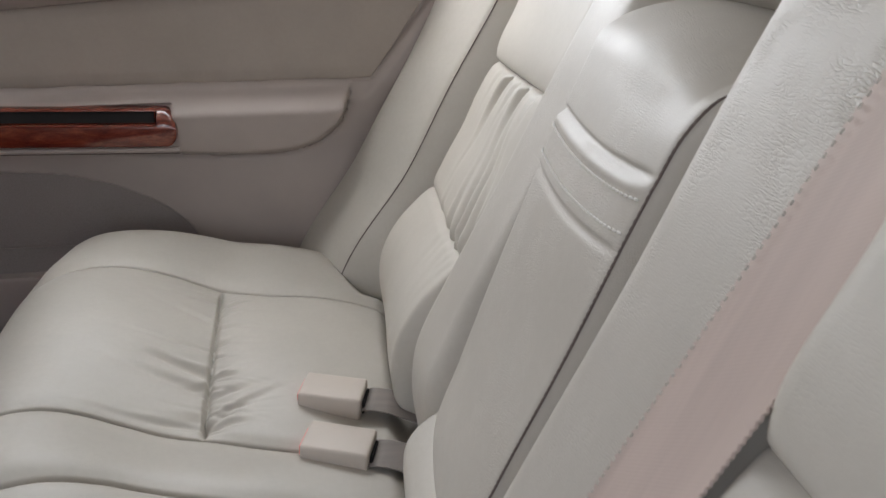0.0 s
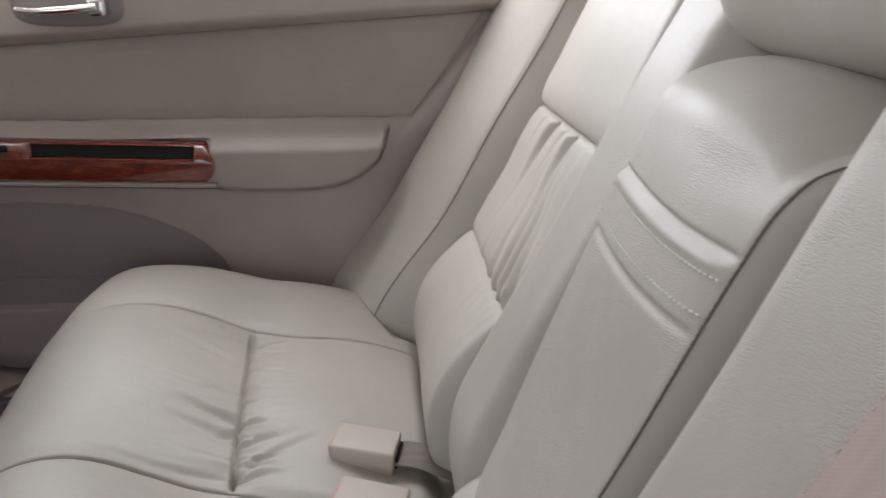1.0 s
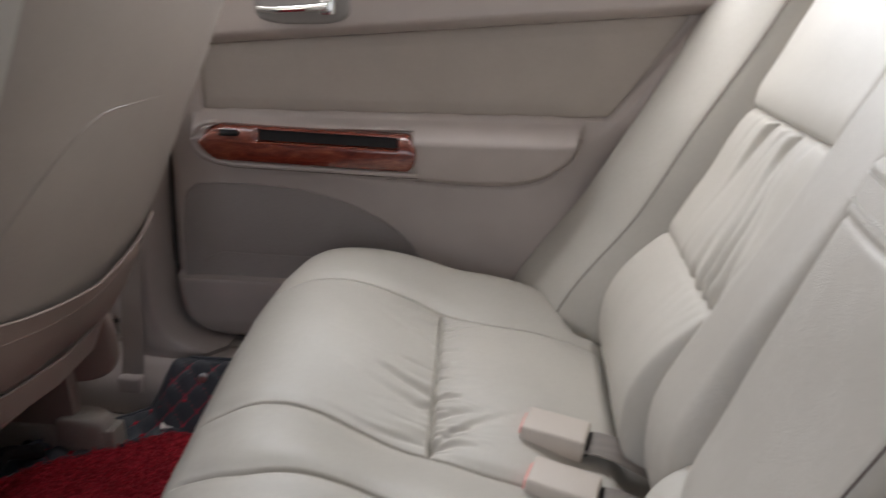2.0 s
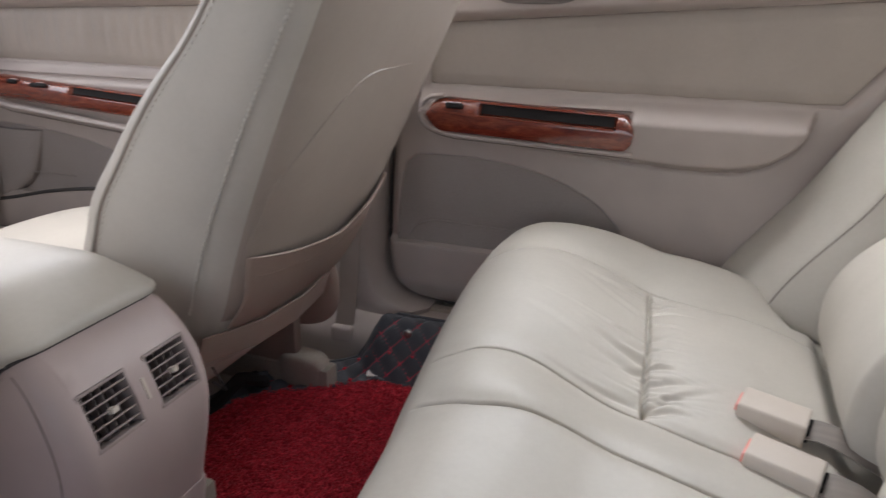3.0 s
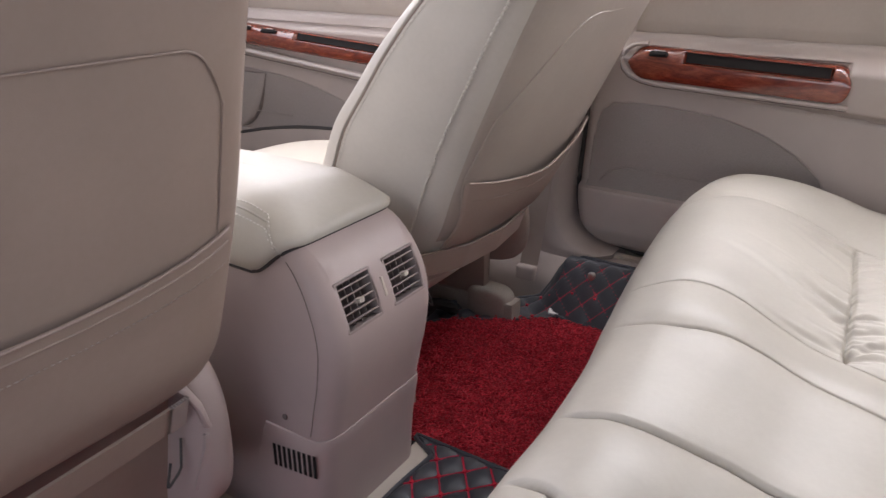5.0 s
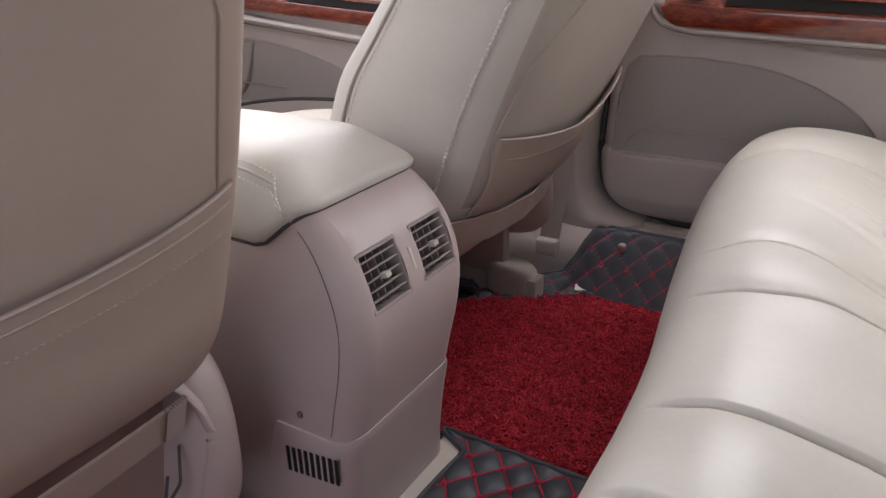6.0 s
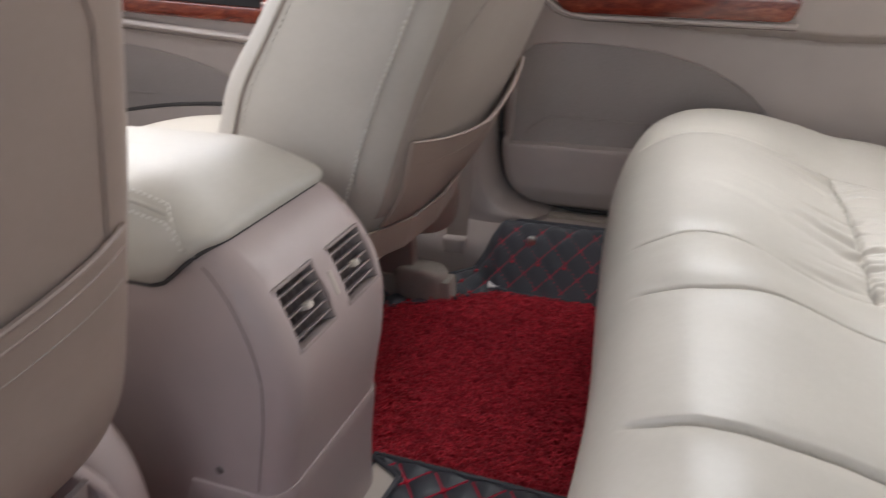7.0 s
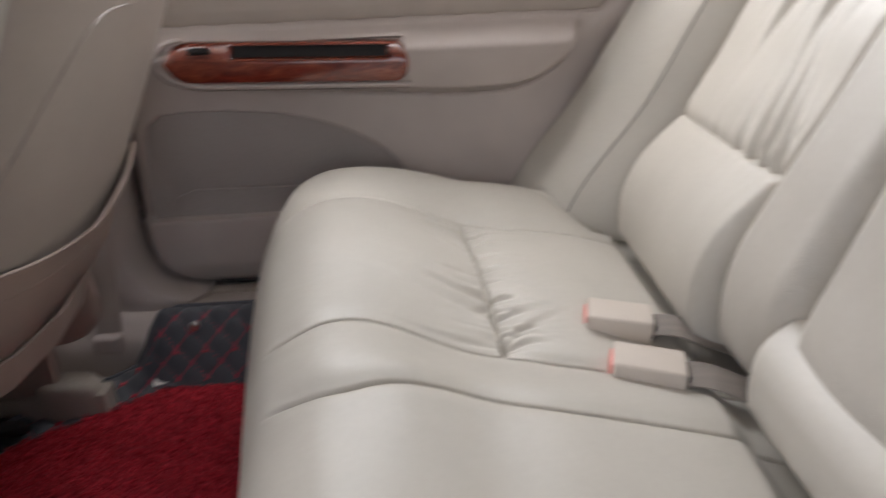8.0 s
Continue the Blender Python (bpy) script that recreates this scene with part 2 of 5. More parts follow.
def resample(points, step):
    P = np.array(points, float)
    d = np.concatenate([[0], np.cumsum(np.linalg.norm(np.diff(P, axis=0), axis=1))])
    s = np.linspace(0, d[-1], max(2, int(d[-1] / step) + 1))
    return np.array([np.interp(s, d, P[:, k]) for k in range(3)]).T


def stitches(points, step=0.0062, length=0.0042, r=0.0009, lift=(0, 0, 0)):
    """A row of short threads along a line."""
    P = resample(points, step) + np.array(lift, float)
    out = []
    for a, b in zip(P[:-1], P[1:]):
        d = (b - a) / (np.linalg.norm(b - a) + 1e-12)
        m = (a + b) / 2
        out.append(tube([m - d * length / 2, m - d * length * 0.25, m + d * length * 0.25, m + d * length / 2], [r * 0.4, r, r, r * 0.4], 5))
    return merge(out)


def box(x0, x1, y0, y1, z0, z1, bevel=0.004, seg=3, m=None):
    bm = bmesh.new()
    bmesh.ops.create_cube(bm, size=1)
    bmesh.ops.transform(bm, matrix=Matrix.Translation(((x0 + x1) / 2, (y0 + y1) / 2, (z0 + z1) / 2)) @ Matrix.Diagonal((x1 - x0, y1 - y0, z1 - z0, 1)), verts=bm.verts)
    if bevel:
        bmesh.ops.bevel(bm, geom=list(bm.edges), offset=bevel, segments=seg, profile=0.6, affect="EDGES", clamp_overlap=True)
    if m is not None:
        bmesh.ops.transform(bm, matrix=m, verts=bm.verts)
    return bm


def rounded(cx, cy, cz, hx, hy, hz, e=0.4, nu=40, nv=24, m=None, ev=None):
    """A puffed block: a superellipsoid."""
    u, v = np.meshgrid(np.linspace(-math.pi, math.pi, nu, endpoint=False), np.linspace(-math.pi / 2, math.pi / 2, nv), indexing="ij")

    def pw(a, k=e):
        return np.sign(a) * np.abs(a) ** k
    k = ev or e
    P = np.stack([cx + hx * pw(np.cos(v), k) * pw(np.cos(u)), cy + hy * pw(np.cos(v), min(k, 0.2)) * pw(np.sin(u)), cz + hz * pw(np.sin(v), k)], -1)
    if m is not None:
        P = P @ np.array(m.to_3x3()).T + np.array(m.translation)
    return sheet(P, closed_u=True)


def lid_of(points, off):
    """A flat plate cut along an outline, with thickness."""
    n = len(points)
    v = [tuple(p) for p in points] + [tuple(np.add(p, off)) for p in points]
    f = [tuple(range(n)), tuple(range(2 * n - 1, n - 1, -1))]
    f += [(i, (i + 1) % n, n + (i + 1) % n, n + i) for i in range(n)]
    return v, f


def creases(rng, n, u0, u1, w, length, amp):
    """Random folds: (place across, width, length, depth) each."""
    return [(rng.uniform(u0, u1), w * rng.uniform(0.6, 1.5), length * rng.uniform(0.4, 1.4), amp * rng.uniform(0.4, 1.3), rng.uniform(-0.35, 0.35)) for _ in range(n)]


def fold_height(folds, across, along):
    """Sum of the folds' depth; along runs from the seam (0) outwards."""
    h = np.zeros(np.broadcast(across, along).shape)
    for u, w, length, a, lean in folds:
        on = (along >= 0) * np.exp(-(np.maximum(along, 0) / length) ** 1.5)
        d = across - u - lean * along
        h += on * a * (gauss(d, w) - 0.55 * gauss(d - 1.7 * w, w))
    return h


# ---- the car's floor, body and what closes it round ----
FLOOR = 0.075
ground = part("ground", box(-60, 60, -60, 60, -0.35, -0.25, 0), M_GROUND)
tagged(ground, "dark asphalt ground outside the car", "ground", kind="structure")


def floor_shape():
    x, y = np.meshgrid(np.linspace(-1.6, 1.3, 60), np.linspace(-0.78, 0.78, 80), indexing="ij")
    z = FLOOR - 0.004 + 0.02 * gauss(np.abs(y), 0.09) * smooth(0.25, -0.1, x)
    z = z + 0.11 * smooth(0.70, 0.76, np.abs(y))
    return shell(np.stack([x, y, z], -1), (0, 0, -0.06))


tagged(part("floor", floor_shape(), M_CARPET), "beige carpeted car floor with a low tunnel", "floor", kind="structure")
tagged(part("ceiling", box(-0.95, 1.15, -0.66, 0.66, 1.235, 1.275, 0.015), M_ROOF), "beige cloth headliner", "ceiling", kind="structure")


def body_block(name, label, pts, y0, y1, mat=M_PAINT):
    """A plate in the side of the body: an outline in x and z, from y0 to y1."""
    return tagged(part(name, lid_of([(x, y0, z) for x, z in pts], (0, y1 - y0, 0)), mat), label, "car body", kind="structure")


for s, side in ((1, "right"), (-1, "left")):
    body_block(f"pillar_front_{side}", "pale windscreen pillar", [(-1.55, 0.82), (-1.4, 0.82), (-0.8, 1.24), (-0.95, 1.24)], s * 0.74, s * 0.68)
    body_block(f"pillar_rear_{side}", "pale rear roof pillar", [(0.95, 0.30), (1.75, 0.30), (1.75, 0.86), (1.45, 0.86), (1.05, 1.24), (0.80, 1.24), (0.95, 0.86)], s * 0.80, s * 0.86)
    body_block(f"roof_rail_{side}", "pale roof rail above the doors", [(-0.95, 1.20), (1.10, 1.20), (1.10, 1.27), (-0.95, 1.27)], s * 0.66, s * 0.74)
    body_block(f"rocker_{side}", "pale rocker panel under the doors", [(-1.6, -0.1), (1.3, -0.1), (1.3, 0.14), (-1.6, 0.14)], s * 0.79, s * 0.86)
body_block("wall_front_left", "pale outside of the front door", [(-1.35, 0.14), (-0.16, 0.14), (-0.16, 0.86), (-1.35, 0.86)], -0.84, -0.80)
body_block("wall_right", "pale outside of the doors", [(-1.35, 0.14), (0.95, 0.14), (0.95, 0.90), (-1.35, 0.90)], 0.86, 0.90)
tagged(part("wall_front", box(-1.66, -1.62, -0.8, 0.8, -0.05, 0.86, 0), M_PANEL_DK), "dark bulkhead behind the dashboard", "wall", kind="structure")
tagged(part("wall_rear", box(1.72, 1.76, -0.8, 0.8, -0.05, 0.86, 0), M_PAINT), "pale rear end of the body", "wall", kind="structure")
tagged(part("parcel_shelf", box(1.09, 1.72, -0.78, 0.78, 0.82, 0.86, 0.008), M_ROOF), "beige cloth shelf behind the rear seat", "shelf", kind="structure")


# ---- rear bench: the cushion ----
def outer_seam(x):
    return spline([(0.18, 0.500), (0.25, 0.520), (0.31, 0.537), (0.375, 0.551), (0.42, 0.556), (0.46, 0.554), (0.52, 0.547), (0.60, 0.556), (0.65, 0.555), (0.78, 0.52)])(x)


def inner_seam(x):
    return spline([(0.18, 0.190), (0.25, 0.203), (0.30, 0.220), (0.36, 0.232), (0.48, 0.233), (0.56, 0.218), (0.78, 0.205)])(x)


def mid_seam(x, far=True):
    if far:
        return spline([(0.18, 0.100), (0.30, 0.106), (0.36, 0.123), (0.44, 0.138), (0.52, 0.128), (0.62, 0.121), (0.78, 0.113)])(x)
    return spline([(0.18, 0.088), (0.30, 0.086), (0.36, 0.076), (0.43, 0.058), (0.52, 0.050), (0.78, 0.048)])(x)


def cross_seam(y):
    return 0.464 + (0.552 - np.abs(y)) * 0.075


def groove(d, deep=0.0155, w=0.0023, puff=0.0026, pw=0.014):
    """A seam: a narrow valley between two stuffed panels, one of them lapped over the other."""
    return -(deep * gauss(d, w) + puff * gauss(d, pw)) - 0.0028 * smooth(-0.001, 0.003, d) * gauss(d, 0.02)


rear_bench = thing("rear_bench", "pale grey leather rear bench with gathered seams and folded-up armrest", "car seat")


def rear_cushion(bench):
    rng = random.Random(4)
    prof = [(0.262, 0.075), (0.222, 0.15), (0.196, 0.23), (0.188, 0.30), (0.196, 0.352), (0.222, 0.391), (0.265, 0.412), (0.31, 0.414), (0.36, 0.405),
            (0.41, 0.388), (0.46, 0.370), (0.52, 0.362), (0.60, 0.348), (0.68, 0.327), (0.78, 0.295)]
    s = [0.0]
    for a, b in zip(prof[:-1], prof[1:]):
        s.append(s[-1] + math.dist(a, b))
    fx, fz = spline([(k, p[0]) for k, p in zip(s, prof)]), spline([(k, p[1]) for k, p in zip(s, prof)])
    su = np.concatenate([np.linspace(0, 0.26, 60), np.linspace(0.2625, 0.66, 210), np.linspace(0.665, s[-1], 70)])
    X, Z = fx(su), fz(su)
    tx, tz = np.gradient(X), np.gradient(Z)
    ln = np.hypot(tx, tz)
    nx, nz = -tz / ln, tx / ln
    yv = np.concatenate([np.linspace(-0.745, -0.66, 16), np.linspace(-0.655, -0.21, 100), np.linspace(-0.2075, 0.60, 440), np.linspace(0.604, 0.655, 20), np.linspace(0.66, 0.745, 16)])
    a = np.abs(yv)[None, :]
    x, z = X[:, None], Z[:, None]
    ss = su[:, None]
    top = smooth(0.13, 0.30, ss)
    seamed = smooth(0.212, 0.25, x) * top
    d = 0.014 * smooth(0.25, 0.5, a) * smooth(0.72, 0.58, a) * gauss(x - 0.30, 0.10) * top - 0.010 * smooth(0.16, 0.06, a) * gauss(x - 0.32, 0.12) * top
    d = d + 0.030 * smooth(0.54, 0.69, a) * gauss(x - 0.49, 0.19)
    d = d - 0.012 * smooth(0.20, 0.02, a) * smooth(0.35, 0.6, x)
    # the seat sags along the inner seam, where the buckles lie
    d = d - 0.018 * gauss(a - 0.245, 0.085) * smooth(0.25, 0.47, x) * smooth(0.76, 0.60, x)
    d = d + seamed * groove(a - np.where(yv[None, :] > 0, mid_seam(x), mid_seam(x, False))) + seamed * groove(a - inner_seam(x)) + seamed * groove(a - outer_seam(x), 0.0115, 0.0026, 0.003, 0.016)
    inside = smooth(0.0, 0.02, a - inner_seam(x)) * smooth(0.0, 0.02, outer_seam(x) - a)
    dx = x - cross_seam(a)
    d = d + groove(dx, 0.0115, 0.0026, 0.0045, 0.018) * inside
    # gathers on both sides of the cross seam
    front = creases(rng, 18, 0.25, 0.54, 0.0046, 0.050, 0.0022) + [(0.265, 0.008, 0.045, 0.0052, -0.3), (0.31, 0.007, 0.075, 0.0045, 0.2), (0.345, 0.006, 0.05, 0.004, 0.1)]
    back = creases(rng, 46, 0.245, 0.545, 0.0030, 0.034, 0.0024) + [(0.258, 0.006, 0.055, 0.0052, 0.7), (0.30, 0.0055, 0.05, 0.0042, 0.35), (0.335, 0.005, 0.042, 0.003, 0.2)]
    d = d - (fold_height(front, a, -dx) + fold_height(back, a, dx)) * inside * top
    d = d + 0.004 * inside * gauss(x - 0.57, 0.07)
    # the cushion rolls down before it meets the backrest and the outer bolster
    d = d - 0.016 * smooth(-0.012, 0.022, x - np.where(a < 0.58, 0.696, 0.672 - (a - 0.58) * 0.62))
    t = np.clip((a - 0.668) / 0.078, 0, 1)
    drop = 0.105 * (1 - np.sqrt(np.maximum(1 - t * t, 0))) + 0.006 * smooth(0.55, 0.66, a)
    soft_noise = np.array([[noise.noise((px * 9, py * 9, 3.1)) for py in yv[::6]] for px in su[::6]])
    ii, jj = np.linspace(0, soft_noise.shape[0] - 1, len(su)), np.linspace(0, soft_noise.shape[1] - 1, len(yv))
    rows = np.array([np.interp(jj, np.arange(soft_noise.shape[1]), r) for r in soft_noise])
    rows = np.array([np.interp(ii, np.arange(soft_noise.shape[0]), rows[:, k]) for k in range(rows.shape[1])]).T
    d = d + 0.0022 * rows
    lead = spline([(-0.75, 0.062), (-0.30, 0.062), (-0.15, 0.060), (-0.05, 0.054), (0.05, 0.046), (0.15, 0.034), (0.25, 0.020), (0.35, 0.008), (0.50, -0.002), (0.75, -0.006)])(yv)[None, :]
    x = x + lead * (1 - smooth(0.22, 0.46, x))
    P = np.stack([x + nx[:, None] * d + 0.03 * t**2 * smooth(0.4, 0.2, x), np.broadcast_to(yv[None, :], d.shape), z + nz[:, None] * d - drop], -1)
    P[..., 2] = np.maximum(P[..., 2], 0.07)
    v, f = sheet(P)
    nu, nv = P.shape[:2]
    # close the cushion underneath
    under = P.copy()
    under[..., 2] = 0.0725
    base_i = [i * nv for i in range(nu)] + [(nu - 1) * nv + j for j in range(1, nv)] + [i * nv + nv - 1 for i in range(nu - 2, -1, -1)]
    n = len(v)
    low = np.array([[v[k][0], v[k][1], 0.0725] for k in base_i])
    f += [(p, q, n + k + 1, n + k) for k, (p, q) in enumerate(zip(base_i[:-1], base_i[1:]))]
    seat = part("cushion", (np.vstack([v, low]), f), M_LEATHER, bench, "bench cushion with piped seams", sharp=0)

    return seat


rear_cushion(rear_bench)


# ---- rear bench: the backrest ----
back_line = spline([(0.28, 0.735), (0.33, 0.715), (0.43, 0.735), (0.51, 0.778), (0.60, 0.824), (0.68, 0.866), (0.76, 0.905), (0.85, 0.95), (0.96, 1.005)])


def pad(y0, y1, z0, z1, front, depth=0.06, ry=0.03, rz=0.03, ny=70, nz=150, extra=None, rz1=None, p=2.0):
    """A stuffed pad that leans with the backrest: front(z) is its face, rounded off to the sides by depth."""
    yy, zz = np.meshgrid(np.linspace(0, 1, ny), np.linspace(0, 1, nz), indexing="ij")
    yy, zz = 0.5 - 0.5 * np.cos(yy * math.pi) * (0.55 + 0.45 * np.abs(np.cos(yy * math.pi))), zz
    y, z = y0 + (y1 - y0) * yy, z0 + (z1 - z0) * zz

    def edge(d, r):
        t = np.clip(1 - d / r, 0, 1)
        return 1 - np.maximum(1 - t**p, 0) ** (1 / p)
    fall = np.maximum(edge(y - y0, ry), edge(y1 - y, ry))
    fall = np.maximum(fall, np.maximum(edge(z - z0, rz), edge(z1 - z, rz1 or rz)))
    x = front(z) + depth * fall
    if extra is not None:
        x = x + extra(y, z)
    x = x + 0.0016 * np.sin(y * 23 + z * 9) * np.sin(z * 17 + 1.3)
    return shell(np.stack([x, y, z], -1), (0.05, 0, 0))


inner_line = spline([(0.31, 0.722), (0.38, 0.713), (0.43, 0.718), (0.51, 0.752), (0.60, 0.797), (0.68, 0.838), (0.76, 0.878), (0.85, 0.926), (0.97, 0.99)])


def lean(geo, s):
    """The driver's half of the backrest is not quite latched: it stands a little forward."""
    if s > 0:
        return geo
    v = np.array(geo[0], float)
    c, k = math.cos(radians(3.1)), math.sin(radians(3.1))
    dx, dz = v[:, 0] - 0.70, v[:, 2] - 0.33
    v[:, 0], v[:, 2] = 0.666 + c * dx - k * dz, 0.33 + c * dz + k * dx
    return v, geo[1]


def rear_back(seat):
    roll = spline([(0.285, 0.722), (0.32, 0.702), (0.37, 0.694), (0.42, 0.702), (0.465, 0.727), (0.495, 0.755), (0.512, 0.774)])
    mid = spline([(0.49, 0.785), (0.515, 0.777), (0.55, 0.791), (0.60, 0.819), (0.65, 0.843), (0.675, 0.858), (0.69, 0.872)])
    upper = spline([(0.672, 0.866), (0.70, 0.866), (0.75, 0.887), (0.83, 0.925), (0.92, 0.972), (0.97, 1.002)])
    side = spline([(0.30, 0.728), (0.34, 0.712), (0.43, 0.716), (0.51, 0.756), (0.60, 0.804), (0.68, 0.848), (0.76, 0.889), (0.85, 0.936), (0.97, 1.0)])
    inner = inner_line
    rng = random.Random(9)

    def leanpad(s, *k, fwd=0.0, **kw):
        v, f = pad(*k, **kw)
        return lean((v - np.array([fwd if s < 0 else 0.0, 0, 0]), f), s)

    leantube = lambda s, *k: lean(tube(*k), s)
    for s in (1, -1):
        def span(a, b):
            return (a, b) if s > 0 else (-b, -a)
        y0, y1 = span(0.268 if s > 0 else 0.250, 0.572)
        low_f = creases(rng, 6, 0.29, 0.44, 0.006, 0.03, 0.003)
        part("lumbar_roll", leanpad(s, y0, y1, 0.300, 0.512, roll, 0.07, 0.018, 0.045, 110, 90,
                                lambda y, z: fold_height(low_f, np.abs(y), 0.505 - z) * 0.4, rz1=0.007, fwd=0.022), M_LEATHER, seat, "plump lumbar roll", sharp=0)
        up_f = creases(rng, 5, 0.285, 0.47, 0.0050, 0.050, 0.0026) + [(0.292, 0.0060, 0.075, 0.0085, 0.35), (0.318, 0.0055, 0.090, 0.0100, 0.25), (0.346, 0.0060, 0.085, 0.0088, 0.2), (0.385, 0.0060, 0.06, 0.0050, 0.1)]
        dn_f = [(0.375, 0.0065, 0.036, 0.0095, -0.1), (0.41, 0.005, 0.025, 0.004, 0.1), (0.452, 0.0065, 0.052, 0.0110, 0.15), (0.50, 0.006, 0.025, 0.002, 0.1), (0.33, 0.006, 0.03, 0.003, 0.0)]
        part("gathered_panel", leanpad(s, y0, y1, 0.485, 0.688, mid, 0.05, 0.018, 0.010, 170, 120,
                                   lambda y, z: fold_height(up_f, np.abs(y), z - 0.508) + fold_height(dn_f, np.abs(y), 0.681 - z), fwd=0.030), M_LEATHER, seat, "gathered leather with deep folds", sharp=0)
        part("upper_panel", leanpad(s, y0, y1, 0.676, 0.97, upper, 0.04, 0.018, 0.016, 60, 80, fwd=0.030), M_LEATHER, seat, sharp=0)
        y0, y1 = span(0.133, 0.275) if s > 0 else span(0.112, 0.258)
        part("inner_bolster", leanpad(s, y0, y1, 0.312, 0.97, inner, 0.06, 0.034, 0.04, 60, 150,
                                  lambda y, z: 0.012 * smooth(0.245, 0.272, np.abs(y)) + 0.020 * smooth(0.46, 0.34, z) * smooth(0.2, 0.13, np.abs(y))), M_CREASED, seat, sharp=0)

        # the outboard bolster turns towards the middle of the car
        u, z = np.meshgrid(np.linspace(0, 1, 60), np.linspace(0.300, 0.97, 130), indexing="ij")
        xg = 0.697 + 0.545 * (z - 0.36)
        y = 0.588 + (0.207 - 0.048 * smooth(0.40, 0.58, z)) * u
        bulge = np.sin(np.clip(u, 0, 1) * math.pi) ** 0.8
        x = xg - 0.112 * u - 0.020 * bulge + 0.095 * (1 - np.maximum(0, 1 - np.clip(1 - u / 0.24, 0, 1) ** 1.35) ** 0.75)
        x = x - 0.016 * smooth(0.52, 0.36, z) + 0.05 * (1 - np.sqrt(np.maximum(0, 1 - np.clip(1 - (z - 0.300) / 0.05, 0, 1) ** 2)))
        x = x + 0.06 * (1 - np.sqrt(np.maximum(0, 1 - np.clip(1 - (1 - u) / 0.16, 0, 1) ** 2))) + 0.0018 * np.sin(z * 26 + u * 3)
        part("outer_bolster", lean(shell(np.stack([x, s * y, z], -1), (0.06, 0, 0)), s), M_LEATHER, seat, sharp=0)
        part("bolster_seam", leantube(s, [(x[13, q] - 0.0002, s * y[13, q], z[13, q]) for q in range(2, 130, 3)], 0.0009, 6), M_THREAD_DK, seat, "dark sewn seam")

    # middle: the fold-down armrest in its niche, and the pad below it
    arm = spline([(0.385, 0.722), (0.43, 0.724), (0.50, 0.748), (0.58, 0.777), (0.68, 0.8125), (0.715, 0.826), (0.75, 0.841), (0.772, 0.854), (0.79, 0.872)])

    def band_sag(y):
        return 0.005 * (1 - ((y - 0.02) / 0.1) ** 2)

    def arm_extra(y, z):
        z = z + band_sag(y)
        band = -0.0018 * smooth(0.675, 0.679, z) * smooth(0.716, 0.712, z)
        loose = -0.0014 * smooth(0.706, 0.711, z) * smooth(0.7165, 0.7135, z)
        tuck = 0.0035 * gauss(z - 0.7190, 0.0020) + 0.002 * gauss(z - 0.673, 0.003)
        return (band + loose + tuck) * smooth(-0.082, -0.058, y) - 0.006 * np.cos(np.clip(y / 0.118, -1, 1) * math.pi / 2)
    ny, nz = 170, 280
    av, af = pad(-0.093, 0.124, 0.385, 0.79, arm, 0.085, 0.020, 0.02, ny, nz, arm_extra, rz1=0.030, p=2.6)
    av = np.array(av)
    av[:, 1] += 0.12 * (0.72 - av[:, 2]) * np.clip((0.124 - av[:, 1]) / 0.217, 0, 1)
    av[:, 2] += 0.008 * np.maximum(1 - ((av[:, 1] - 0.070) / 0.088) ** 2, -1.6) * smooth(0.735, 0.793, av[:, 2])
    armrest = part("armrest", (av, af), M_CREASED, seat, "folded-up middle armrest with a stitched pull band", sharp=0)
    G = av[:ny * nz].reshape(ny, nz, 3)

    def on_arm(i, z):
        return (float(np.interp(z, G[i, :, 2], G[i, :, 0])) - 0.0015, float(np.interp(z, G[i, :, 2], G[i, :, 1])), z)
    for zz in (0.7065, 0.6865):
        row = [i for i in range(ny) if -0.071 < G[i, 200, 1] < 0.112]
        part("stitching", stitches([on_arm(i, zz - band_sag(G[i, 200, 1])) for i in row], 0.0052, 0.0034, 0.0010), M_THREAD_WHITE, armrest)
    side = int(np.argmin(np.abs(G[:, 200, 1] - (G[:, 200, 1].min() + 0.0135))))
    edge = [on_arm(side, q) for q in np.linspace(0.40, 0.779, 110)]
    part("edge_stitching", stitches(edge, 0.0048, 0.0038, 0.0007), M_THREAD_DK, armrest)
    part("edge_seam", tube([(q[0] + 0.0006, q[1], q[2]) for q in edge], 0.0008, 6), M_THREAD_DK, armrest)
    low = spline([(0.29, 0.715), (0.33, 0.700), (0.37, 0.694), (0.405, 0.701), (0.43, 0.722)])
    part("lower_pad", pad(-0.142, 0.150, 0.302, 0.43, low, 0.05, 0.022, 0.045, 70, 50), M_LEATHER, seat, sharp=0)
    yy, zz = np.meshgrid(np.linspace(-0.79, 0.79, 4), np.linspace(0.29, 0.965, 20), indexing="ij")
    part("backboard", shell(np.stack([back_line(zz) + 0.045, yy, zz], -1), (0.06, 0, 0)), M_PANEL_DK, seat)
    return seat


rear_back(rear_bench)


# the roll is the middle seat's upper backrest pad, set on added posts
def headrest(y):
    ob = thing("headrest", "beige creased leather top pad roll of the middle seat above the folded-up armrest", "headrest")
    m = Matrix.Translation((0.968, y, 0.878)) @ Euler((0, radians(14), 0)).to_matrix().to_4x4()
    part("cushion", rounded(0, 0, 0, 0.074, 0.150, 0.090, 0.30, 80, 60, m, 0.85), M_CREASED, ob, sharp=0)
    for q in (-0.06, 0.06):
        part("post", tube([(1.000, y + q, 0.74), (1.005, y + q, 0.79), (0.995, y + q, 0.84)], 0.006, 10), M_STEEL, ob, "steel post")
    return ob


headrest(0.022)


